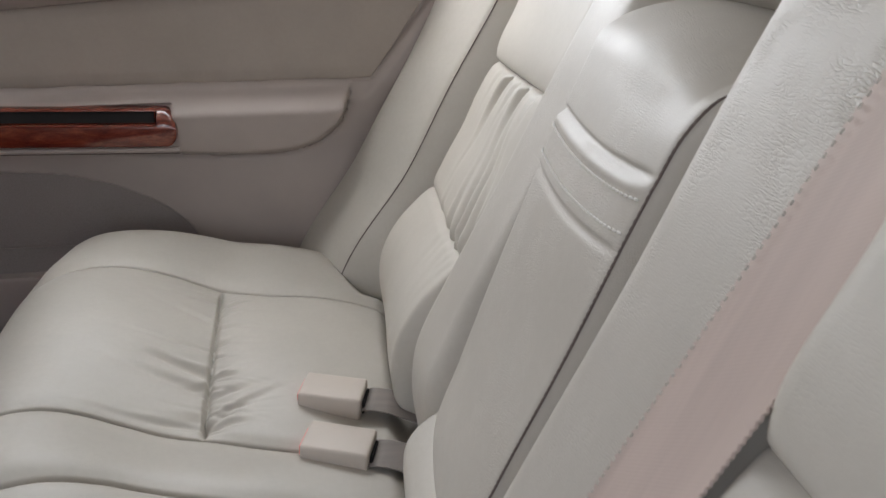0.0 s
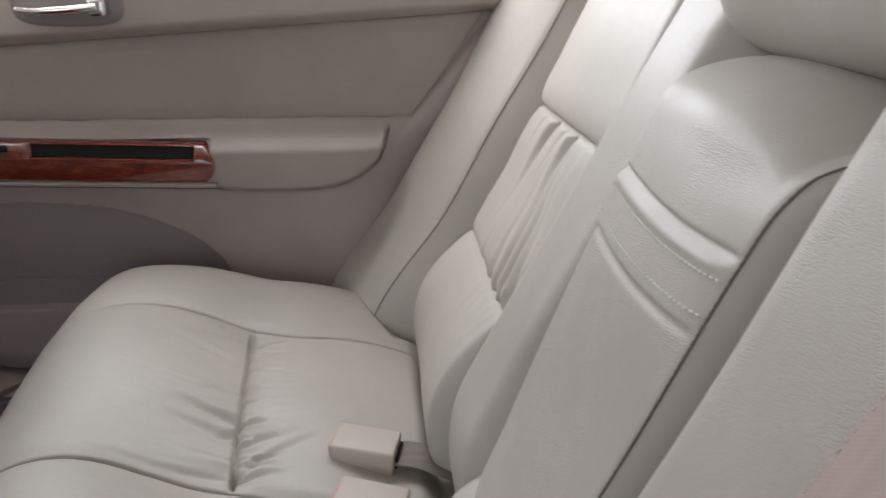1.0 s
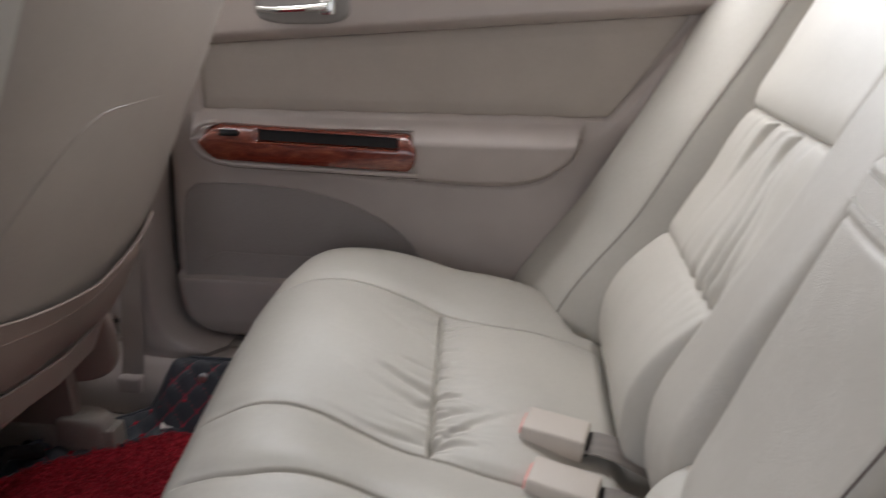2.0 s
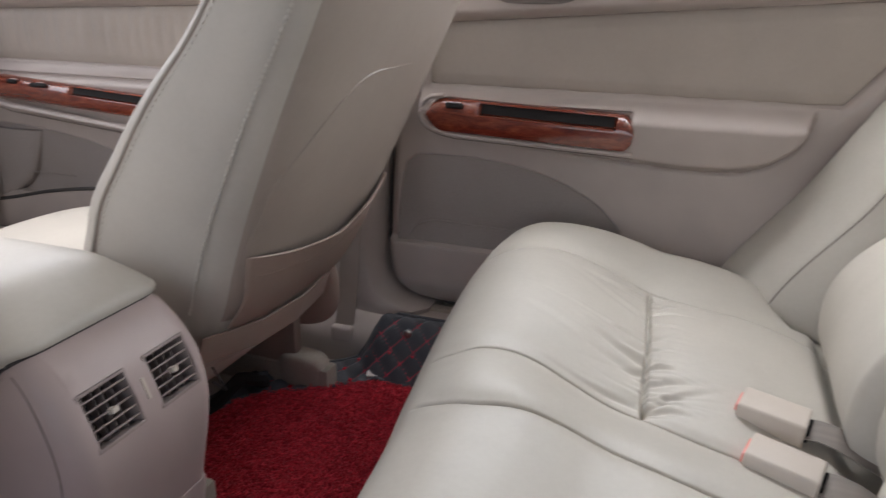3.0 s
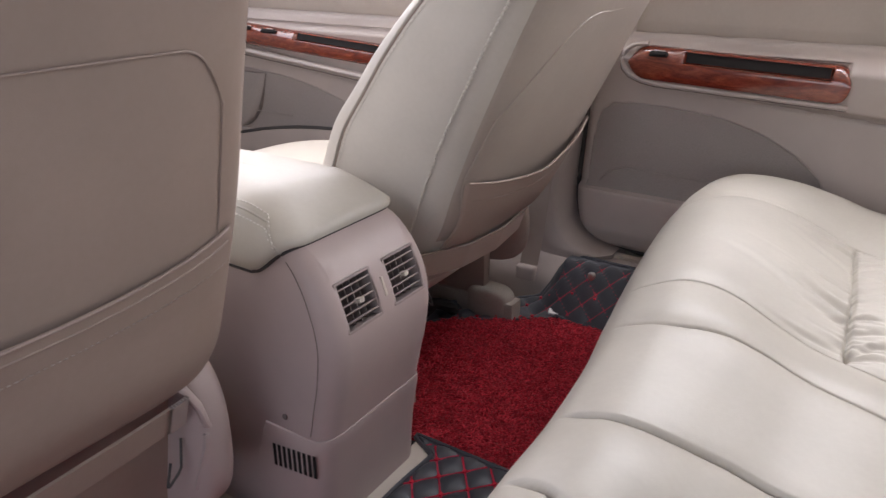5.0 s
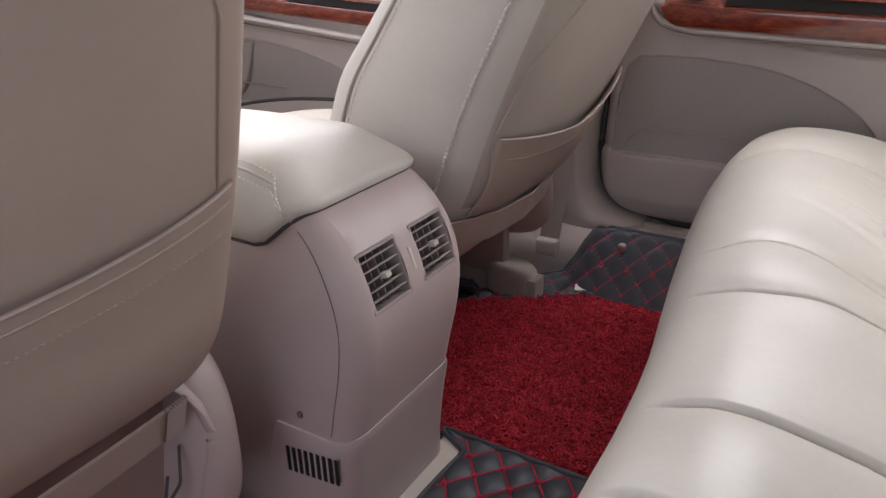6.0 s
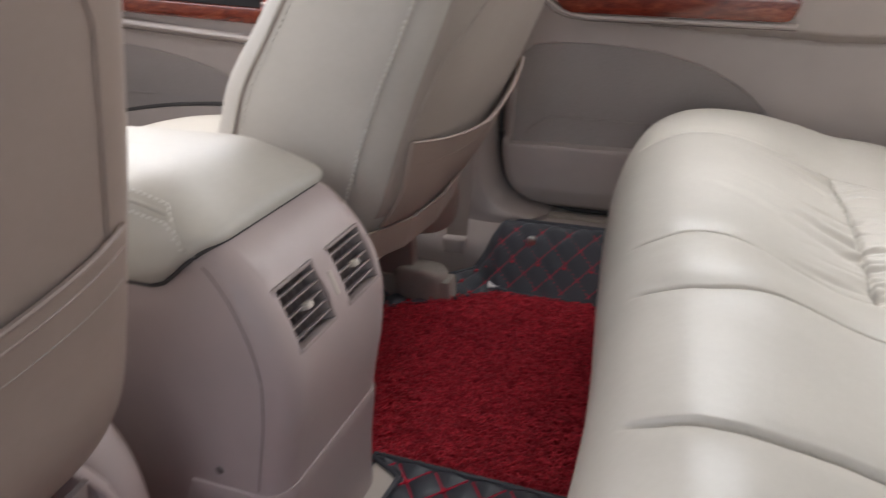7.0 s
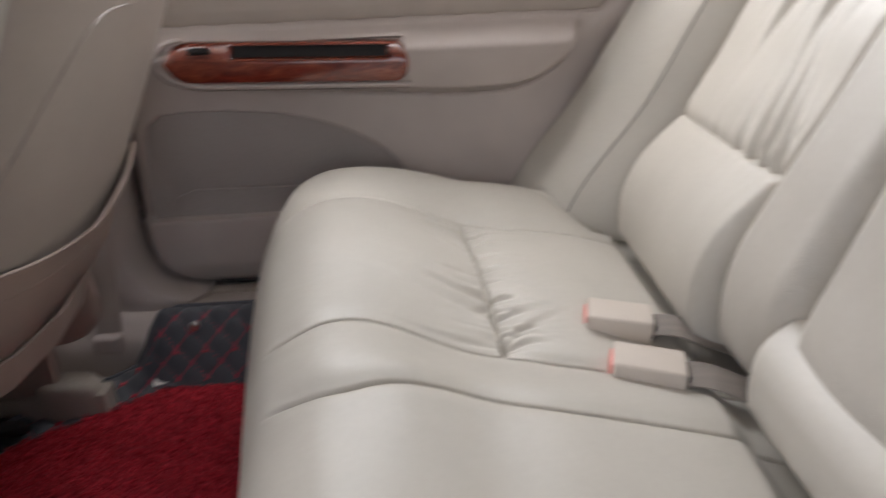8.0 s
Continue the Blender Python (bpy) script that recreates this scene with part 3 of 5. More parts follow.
# ---- belts and buckles on the rear bench ----
def ribbon(points, width, wide, thick=0.0013, scallop=0.0):
    """Webbing along a line; wide is the direction across it. scallop: a saw-toothed edge."""
    P = resample(points, 0.0016 if scallop else 0.004)
    W = np.array(wide, float)
    W /= np.linalg.norm(W)
    T = np.gradient(P, axis=0)
    N = np.cross(T, W)
    N /= np.linalg.norm(N, axis=1)[:, None]
    saw = scallop * ((np.arange(len(P)) % 2) * 2 - 1)[:, None]
    cols = [P + W * (width * q + (saw if abs(q) == 0.5 else 0) * np.sign(q)) for q in (-0.5, -0.47, -0.3, -0.1, 0.1, 0.3, 0.47, 0.5)]
    G = np.stack(cols, 1)
    up, lo = G + N[:, None, :] * thick / 2, G - N[:, None, :] * thick / 2
    ring = np.concatenate([up, lo[:, ::-1]], 1)
    v, f = sheet(np.swapaxes(ring, 0, 1), closed_u=True)
    return v, f


def buckle(x, y, z, turn, tilt):
    ob = thing("seat_belt_buckle", "ivory plastic belt buckle with red release lying on the rear cushion", "seat belt buckle", "rear belt buckles")
    m = pose(x, y, z, 0, tilt, turn)
    body = box(-0.037, 0.037, -0.0235, 0.0235, -0.0165, 0.0165, 0.0040, 3, m)
    part("body", body, M_BUCKLE, ob)
    part("release_button", box(-0.0395, -0.036, -0.0165, 0.0165, -0.0095, 0.0105, 0.002, 2, m), M_RELEASE, ob, "red release button")
    part("collar", box(0.0370, 0.0405, -0.015, 0.015, -0.0075, 0.0085, 0.001, 1, m), M_SLOT, ob, "dark slot where the webbing enters")
    pts = [m @ Vector(p) for p in ((0.036, 0, 0.002), (0.05, 0, 0.005), (0.068, 0, 0.004), (0.095, 0.0, -0.003), (0.125, 0, -0.010), (0.15, 0, -0.02))]
    part("webbing", ribbon(pts, 0.040, m.to_3x3() @ Vector((0, 1, 0.1))), M_WEB_GREY, ob, "short grey webbing")
    return ob


buckle(0.624, 0.303, 0.337, -13, 5.0)
buckle(0.630, 0.213, 0.331, -15, 5.5)


def shoulder_belt():
    ob = thing("rear_seat_belt", "pinkish beige seat belt webbing hanging down the rear backrest", "seat belt")
    on_pad = [(float(inner_line(q)) - 0.0085, -0.213 - 0.1 * (q - 0.45), q) for q in np.linspace(0.36, 0.93, 14)]
    line = [(0.650, -0.229, 0.338)] + [tuple(p) for p in lean((np.array(on_pad), []), -1)[0]] + [(0.955, -0.275, 0.99), (1.02, -0.275, 1.0), (1.09, -0.275, 0.97), (1.15, -0.275, 0.87)]
    P = np.array(line)
    d = np.concatenate([[0], np.cumsum(np.linalg.norm(np.diff(P, axis=0), axis=1))])
    fs = [spline(list(zip(d, P[:, k]))) for k in range(3)]
    pts = [tuple(float(f(q)) for f in fs) for q in np.linspace(0, d[-1], 120)]
    part("webbing", ribbon(pts, 0.048, (0.03, 1.0, -0.03), 0.0014, 0.0004), M_WEB, ob)
    for q in (-0.0215, 0.0215):
        part("edge_stitching", stitches([(p[0] - 0.0010, p[1] + q, p[2] + 0.0004) for p in pts[4:95]], 0.0044, 0.0024, 0.0005), M_THREAD, ob)
    return ob


shoulder_belt()


# ---- doors ----
def door_trim(name, label, left, right, under, wood_span, z_top, map_top, pleats, handle_x, end, bottom=0.205):
    """A trim panel of a door on the far side: left(z) and right are its ends, under(x) the armrest's lower edge, z_top(x) the seam of its insert."""
    ob = thing(name, label, "car door")
    xi, zi = np.meshgrid(np.linspace(0, 1, 300), np.linspace(0, 1, 220), indexing="ij")
    z = bottom + (0.895 - bottom) * zi
    xl = left(z)
    x = xl + (right - xl) * xi
    zu, zt = under(x), z_top(x)
    y = 0.776 - 0.028 * smooth(0.50, 0.64, z)
    y = y - 0.006 * smooth(0.25, 0.45, z)
    arm_z = smooth(zu - 0.005, zu + 0.016, z)
    roof = 1 - smooth(0.590, 0.630, z)
    y = y - (0.046 * arm_z * roof + 0.006 * smooth(zu, zu + 0.05, z) * roof)
    y = y + 0.005 * gauss(z - zu + 0.005, 0.0024) * (zu < 0.62)
    # top pad above the insert
    y = y - 0.024 * smooth(zt - 0.004, zt + 0.014, z) + 0.02 * smooth(0.86, 0.895, z)
    # the insert's bed and the map pocket's hollow
    ix0 = wood_span[0] - 0.012
    bed = smooth(ix0 - 0.003, ix0 + 0.004, x) * smooth(0.630, 0.636, z) * smooth(zt + 0.002, zt - 0.004, z) * smooth(end(z) + 0.003, end(z) - 0.004, x)
    y = y - 0.008 * smooth(end(z), end(z) + 0.02, x) * smooth(0.58, 0.64, z)
    y = y + 0.012 * bed
    well = smooth(wood_span[0] + 0.004, wood_span[0] + 0.012, x) * smooth(wood_span[1] - 0.004, wood_span[1] - 0.012, x) * smooth(0.560, 0.568, z) * smooth(0.612, 0.606, z)
    y = y + 0.016 * well
    ptop = map_top(x)
    hollow = smooth(0.315, 0.321, z) * smooth(ptop + 0.004, ptop - 0.006, z)
    y = y + 0.026 * hollow
    y = y - 0.016 * smooth(0.324, 0.314, z) * smooth(bottom, bottom + 0.05, z) * smooth(right - 0.1, right - 0.3, x)
    # rounded rim along the free edge
    rim = np.clip(1 - (x - xl) / 0.022, 0, 1)
    y = y + 0.03 * (1 - np.sqrt(np.maximum(0, 1 - rim**2)))
    rim = np.clip(1 - (z - bottom) / 0.02, 0, 1)
    y = y + 0.03 * (1 - np.sqrt(np.maximum(0, 1 - rim**2)))
    part("panel", shell(np.stack([x, y, z], -1), (0, 0.05, 0)), M_PANEL, ob, sharp=50)

    # upholstered insert
    u, w = np.meshgrid(np.linspace(0, 1, 260), np.linspace(0, 1, 60), indexing="ij")
    x = ix0 + 0.002 + (np.minimum(end(0.633 + 0.14 * w), right - 0.01) - 0.004 - ix0) * u
    zt = z_top(x) - 0.003
    z = 0.633 + (zt - 0.633) * w
    puff = np.minimum(np.minimum(w, 1 - w) * (zt - 0.633), (x - ix0)) / 0.02
    y = 0.752 - 0.006 * np.sqrt(np.clip(puff, 0, 1))
    if pleats:
        y = y - 0.0045 * np.abs(np.sin(x * math.pi / 0.032 + 0.7 * np.sin(x * 21) + 0.5 * np.sin(w * 3))) * smooth(0, 0.5, w) * smooth(0, 0.4, 1.2 - w)
    else:
        y = y - 0.0012 * np.sin(x * 95 + 3 * np.sin(x * 13)) * gauss(w - 0.05, 0.2) - 0.0010 * np.sin(x * 41 + z * 30)
    part("insert", shell(np.stack([x, y, z], -1), (0, 0.02, 0)), M_INSERT, ob, "padded leatherette insert", sharp=0)

    # darker pad along the top
    u, w = np.meshgrid(np.linspace(0, 1, 120), np.linspace(0, 1, 24), indexing="ij")
    x = float(left(0.80)) + 0.012 + (right - 0.008 - float(left(0.80))) * u
    zt = z_top(x) + 0.002
    z = zt + (0.89 - zt) * w
    y = 0.7255 - 0.006 * np.sin(w * math.pi) + 0.012 * (1 - np.clip(w / 0.12, 0, 1)) ** 2 + 0.02 * smooth(0.86, 0.895, z)
    part("top_pad", shell(np.stack([x, y, z], -1), (0, 0.02, 0)), M_PANEL_DK, ob, "darker taupe top pad")

    # felt lining of the map pocket
    u, w = np.meshgrid(np.linspace(0, 1, 90), np.linspace(0, 1, 40), indexing="ij")
    xa = float(left(0.42)) + 0.016
    x = xa + (0.66 if pleats else 0.44) * u
    top = map_top(x)
    z = 0.306 + np.maximum(top + 0.004 - 0.306, 0.002) * w
    y = 0.7735 + 0.008 * gauss(z - 0.36, 0.05) * smooth(0, 0.1, u)
    part("map_pocket", shell(np.stack([x, y, z], -1), (0, 0.012, 0)), M_POCKET, ob, "dark brown felt-lined pocket")
    lip = [(xa + 0.030 + 0.36 * q, 0.766 - 0.004 * math.sin(q * math.pi), 0.336 + 0.034 * min(1.0, q * 7) ** 0.5 - 0.004 * q) for q in np.linspace(0, 1, 40)]
    part("pocket_mouth", tube(lip, 0.0016, 6), M_POCKET, ob)

    # wood trim let into the armrest, with the window switch and the grip slot
    a, b = wood_span
    u, w = np.meshgrid(np.linspace(0, 1, 120), np.linspace(0, 1, 30), indexing="ij")
    u = 0.5 - 0.5 * np.cos(u * math.pi)
    x = a + (b - a) * u
    def mid(q):
        return 0.581 - 0.030 * (q - a) / 0.52 if pleats else 0.588 - 0.012 * (q - a) / 0.36
    hw, g0, g1 = (0.0235, 0.455, 0.93) if pleats else (0.0285, 0.275, 0.91)
    mid_z = mid(x)
    half = hw * np.sqrt(np.clip(1 - np.clip(1 - (x - a) / 0.034, 0, 1) ** 2.0, 0, 1)) * np.sqrt(np.clip(1 - np.clip(1 - (b - x) / 0.022, 0, 1) ** 2.4, 0, 1))
    half = np.maximum(half, 0.0005)
    t = 2 * w - 1
    z = mid_z + half * t
    y = 0.6935 + 0.016 * np.clip(t, 0, 1) ** 2 + 0.004 * np.clip(-t, 0, 1) ** 2 - 0.0035 * (1 - t**4)
    slot = smooth(g0 - 0.015, g0, u) * smooth(g1 + 0.015, g1, u) * smooth(0.16, 0.24, t) * smooth(0.86, 0.78, t)
    y = y + 0.012 * slot
    trim = part("wood_trim", shell(np.stack([x, y, z], -1), (0, 0.02, 0)), M_WOOD, ob, "glossy red burl wood trim")
    x0, x1 = a + g0 * (b - a), a + g1 * (b - a)
    part("grip_slot", merge([lid_of([(x0, 0.7000, mid(x0) + 0.28 * hw), (x1, 0.7000, mid(x1) + 0.28 * hw), (x1, 0.7075, mid(x1) + 0.9 * hw), (x0, 0.7075, mid(x0) + 0.9 * hw)], (0, 0.004, 0.0008))]), M_SLOT, trim, "black grip slot")
    part("grip_edge", tube([(x0 + (x1 - x0) * q, 0.6905, mid(x0 + (x1 - x0) * q) + 0.17 * hw) for q in np.linspace(0, 1, 20)], 0.0018, 8), M_WOOD, trim)
    for q in ((0.10, 0.19),) if not pleats else ((0.13, 0.18), (0.25, 0.34)):
        xc = a + (q[0] + q[1]) / 2 * (b - a)
        m = Matrix.Translation((xc, 0.6985, mid(xc) + 0.5 * hw)) @ Euler((radians(-38), 0, 0)).to_matrix().to_4x4()
        sw = part("window_switch", box(-(q[1] - q[0]) / 2 * (b - a), (q[1] - q[0]) / 2 * (b - a), -0.009, 0.009, -0.004, 0.005, 0.003, 2, m), M_SLOT, trim, "dark window switch")
        part("rocker", box(-0.011, 0.011, -0.006, 0.006, 0.003, 0.009, 0.0025, 2, m), M_VENT, trim)
    if pleats:
        lip = [(a - 0.016, 0.7055, 0.600), (a - 0.020, 0.7045, 0.584), (a - 0.014, 0.703, 0.563), (a + 0.014, 0.701, 0.546)]
        lip += [(a + (b - a) * q, 0.700, 0.541 - 0.045 * q) for q in np.linspace(0.12, 1.0, 24)]
        part("trim_lip", tube(resample(lip, 0.01), 0.0095, 10, 0.75), M_PANEL, ob)
        part("lip_joint", tube(resample([(p[0] - 0.004, p[1] - 0.0005, p[2] - 0.011) for p in lip], 0.01), 0.0016, 6), M_THREAD_DK, ob)
    else:
        lip = [(a + 0.030, 0.706, 0.6200), (a + 0.004, 0.706, 0.6165), (a - 0.010, 0.7065, 0.6060), (a - 0.015, 0.7065, 0.5930), (a - 0.012, 0.7055, 0.5770), (a + 0.002, 0.704, 0.5640), (a + 0.026, 0.7025, 0.5555)]
        lip += [(a + (b - a) * q, 0.7015, 0.5525 - 0.011 * q) for q in np.linspace(0.14, 1.0, 26)]
        part("trim_lip", tube(resample(lip, 0.006), 0.0052, 10, 0.8), M_PANEL, ob)
        part("lip_joint", tube(resample([(p[0] - 0.0045 * (p[0] < a + 0.03), p[1] - 0.0005, p[2] - 0.0052 * (p[2] < 0.6)) for p in lip[2:]], 0.006), 0.0008, 6), M_THREAD_DK, ob)

    # inner handle in its bowl
    bowl = rounded(handle_x, 0.727, 0.803, 0.078, 0.02, 0.030, 0.6, 40, 20)
    part("handle_bowl", bowl, M_PANEL_DK, ob)
    lever = [(handle_x - 0.062, 0.704, 0.796), (handle_x - 0.03, 0.694, 0.7945), (handle_x + 0.01, 0.692, 0.7965), (handle_x + 0.045, 0.696, 0.800)]
    hd = part("handle", tube(resample(lever, 0.006), 0.0085, 12, 0.7), M_CHROME, ob, "chrome door handle")
    part("handle_hub", box(handle_x + 0.034, handle_x + 0.058, 0.692, 0.72, 0.787, 0.812, 0.006, 3), M_CHROME, hd)

    # rubber seal along the free edges
    zs = np.linspace(0.82, bottom + 0.012, 70)
    line = [(float(left(q)) - 0.006, 0.800, q) for q in zs] + [(float(left(bottom)) + 0.02 + q, 0.800, bottom - 0.005) for q in np.linspace(0.0, right - float(left(bottom)) - 0.05, 40)]
    part("seal", tube(resample(line, 0.012), 0.0055, 8), M_RUBBER, ob, "black rubber seal")
    return ob


rear_left = spline([(0.186, 0.050), (0.190, 0.018), (0.200, -0.017), (0.215, -0.041), (0.235, -0.056), (0.27, -0.066), (0.32, -0.069), (0.40, -0.065), (0.50, -0.058), (0.60, -0.047), (0.70, -0.022), (0.76, -0.004), (0.85, 0.02)])
rear_under = spline([(-0.06, 0.66), (0.008, 0.635), (0.022, 0.590), (0.045, 0.558), (0.09, 0.546), (0.178, 0.537), (0.367, 0.521), (0.52, 0.515), (0.58, 0.521), (0.625, 0.543), (0.655, 0.580), (0.672, 0.64), (0.95, 0.66)])
rear_map = spline([(-0.08, 0.22), (-0.048, 0.30), (-0.040, 0.40), (-0.030, 0.462), (-0.014, 0.486), (0.02, 0.494), (0.08, 0.496), (0.13, 0.493), (0.214, 0.482), (0.294, 0.455), (0.344, 0.426), (0.379, 0.393), (0.41, 0.335), (0.45, 0.25), (0.95, 0.2)])
rear_door = door_trim("rear_door", "closed rear car door with beige trim, burl wood armrest and brown map pocket", rear_left, 0.93, rear_under, (0.043, 0.402),
                      lambda x: 0.739 + 0.069 * np.asarray(x, float), rear_map, False, 0.222, lambda z: 0.688 + 0.815 * (z - 0.616), bottom=0.186)

front_left = spline([(0.205, -1.24), (0.45, -1.28), (0.60, -1.27), (0.70, -1.24), (0.85, -1.20)])
front_under = spline([(-1.25, 0.66), (-1.06, 0.635), (-1.045, 0.590), (-1.02, 0.556), (-0.95, 0.535), (-0.85, 0.520), (-0.66, 0.495), (-0.45, 0.48), (-0.16, 0.48)])
front_map = spline([(-1.25, 0.45), (-1.10, 0.476), (-0.97, 0.471), (-0.90, 0.464), (-0.77, 0.440), (-0.69, 0.415), (-0.60, 0.37), (-0.54, 0.30), (-0.16, 0.2)])
front_door = door_trim("front_door", "closed front car door with pleated beige insert and burl wood armrest", front_left, -0.16, front_under, (-1.018, -0.480),
                       lambda x: 0.745 + 0.03 * (np.asarray(x, float) + 1.0), front_map, True, -0.78, lambda z: -0.165 + 0.0 * z)


def front_door_pocket(door):
    """The bulged speaker panel and the long bin along the foot of the front door."""
    u, w = np.meshgrid(np.linspace(0, 1, 30), np.linspace(0, 1, 40), indexing="ij")
    z = 0.288 + 0.180 * w
    xr = spline([(0.288, -1.16), (0.30, -1.10), (0.323, -1.045), (0.36, -1.005), (0.40, -0.984), (0.468, -0.962)])(z)
    x = -1.225 + (xr + 1.225) * u
    edge = np.clip((u - 0.80) / 0.20, 0, 1)
    y = 0.758 + 0.012 * (1 - np.sqrt(np.maximum(0, 1 - edge**2))) - 0.004 * np.sin(w * math.pi)
    part("speaker_panel", shell(np.stack([x, y, z], -1), (0, 0.02, 0)), M_POCKET, door, "brown speaker panel bulging from the door")
    fz = spline([(-1.215, 0.270), (-1.08, 0.296), (-0.96, 0.323), (-0.84, 0.342), (-0.74, 0.351), (-0.50, 0.355)])
    xs = np.linspace(-1.215, -0.50, 50)
    # the bin isn't hollow: a black tube along its mouth imitates the shade inside
    part("bin_mouth_shade", tube([(q, 0.757, float(fz(q))) for q in xs], 0.0042, 8), M_RUBBER, door, "black tube put in for the shade in the mouth of the door bin")
    u, w = np.meshgrid(xs, np.linspace(0, 1, 14), indexing="ij")
    top = fz(u) - 0.004
    z = 0.215 + (top - 0.215) * w
    y = 0.752 + 0.008 * (1 - w) - 0.005 * np.sin(w * math.pi)
    part("bin_front", shell(np.stack([u, y, z], -1), (0, 0.018, 0)), M_PANEL, door, "beige front of the door bin")


front_door_pocket(front_door)


# ---- pillar and sill trim on the far side ----
def pillar_trim():
    u, w = np.meshgrid(np.linspace(0, 1, 24), np.linspace(0, 1, 240), indexing="ij")
    z = 0.10 + 1.12 * w
    x0 = -0.165 + 0.05 * smooth(0.5, 1.1, z)
    x1 = rear_left(np.clip(z, 0.187, 0.84)) - 0.013 + 0.1 * smooth(0.85, 1.22, z)
    x = x0 + (x1 - x0) * u
    y = 0.722 - 0.012 * np.sin(u * math.pi) + 0.03 * np.clip(u - 0.86, 0, 1) / 0.14 - 0.05 * smooth(0.85, 1.22, z)
    return shell(np.stack([x, y, z], -1), (0, 0.09, 0))


tagged(part("pillar_trim", pillar_trim(), M_PANEL), "beige plastic trim of the middle pillar", "trim", kind="structure")


def sill_trim(x0, x1):
    prof = [(0.668, 0.075), (0.672, 0.13), (0.690, 0.160), (0.715, 0.175), (0.75, 0.176), (0.79, 0.176)]
    fy, fz = spline([(k, p[0]) for k, p in enumerate(prof)]), spline([(k, p[1]) for k, p in enumerate(prof)])
    u, w = np.meshgrid(np.linspace(x0, x1, 20), np.linspace(0, 5, 40), indexing="ij")
    return shell(np.stack([u, fy(w), fz(w)], -1), (0, 0.03, -0.03))


tagged(part("sill_trim", sill_trim(-0.021, 0.95), M_PANEL), "beige plastic sill trim under the rear door", "trim", kind="structure")
tagged(part("sill_trim", sill_trim(-1.2, -0.0235), M_PANEL), "beige plastic sill trim under the front door", "trim", kind="structure")


def lower_belt():
    ob = thing("front_seat_belt", "grey beige front seat belt webbing running down the middle pillar", "seat belt")
    part("webbing", ribbon([(-0.085, 0.700, 0.78), (-0.092, 0.700, 0.60), (-0.108, 0.696, 0.40), (-0.120, 0.690, 0.24), (-0.128, 0.682, 0.15)], 0.040, (1, 0.1, 0.05)), M_WEB_TAUPE, ob)
    part("anchor", box(-0.152, -0.106, 0.664, 0.684, 0.118, 0.152, 0.008, 3), M_PANEL, ob, "beige anchor cover")
    return ob


lower_belt()


# ---- centre console ----
CONSOLE_Z = [0.075, 0.10, 0.15, 0.20, 0.225, 0.25, 0.27, 0.29, 0.31, 0.33, 0.345, 0.36, 0.372, 0.3815, 0.391, 0.40, 0.41, 0.42, 0.43, 0.4385, 0.448, 0.458, 0.467, 0.476, 0.486, 0.496]
console_rear = spline([(0.075, -0.020), (0.18, -0.013), (0.27, 0.004), (0.33, 0.0165), (0.37, 0.0195), (0.41, 0.0115), (0.44, -0.0035), (0.458, -0.018), (0.475, -0.0385), (0.496, -0.062)])
VENT_IN, VENT_OUT = 0.0135, 0.072


def console_outline(xr, half, r, front=-0.75):
    pts = [(front, -half)] + [(front + (xr - r - front) * q, -half) for q in (0.06, 0.12, 0.2, 0.3, 0.6, 0.8, 0.9, 0.96, 1.0)]
    pts += [(xr - r + r * math.sin(a), -half + r - r * math.cos(a)) for a in np.linspace(0.15, math.pi / 2 - 0.15, 8)]
    pts += [(xr, y) for y in (-VENT_OUT, -0.058, -0.044, -0.03, -VENT_IN, 0.0, VENT_IN, 0.03, 0.044, 0.058, VENT_OUT)]
    pts += [(xr - r + r * math.cos(a), half - r + r * math.sin(a)) for a in np.linspace(0.15, math.pi / 2 - 0.15, 8)]
    pts += [(front + (xr - r - front) * q, half) for q in (1.0, 0.96, 0.9, 0.8, 0.6, 0.3, 0.2, 0.12, 0.06, 0.0)]
    return pts


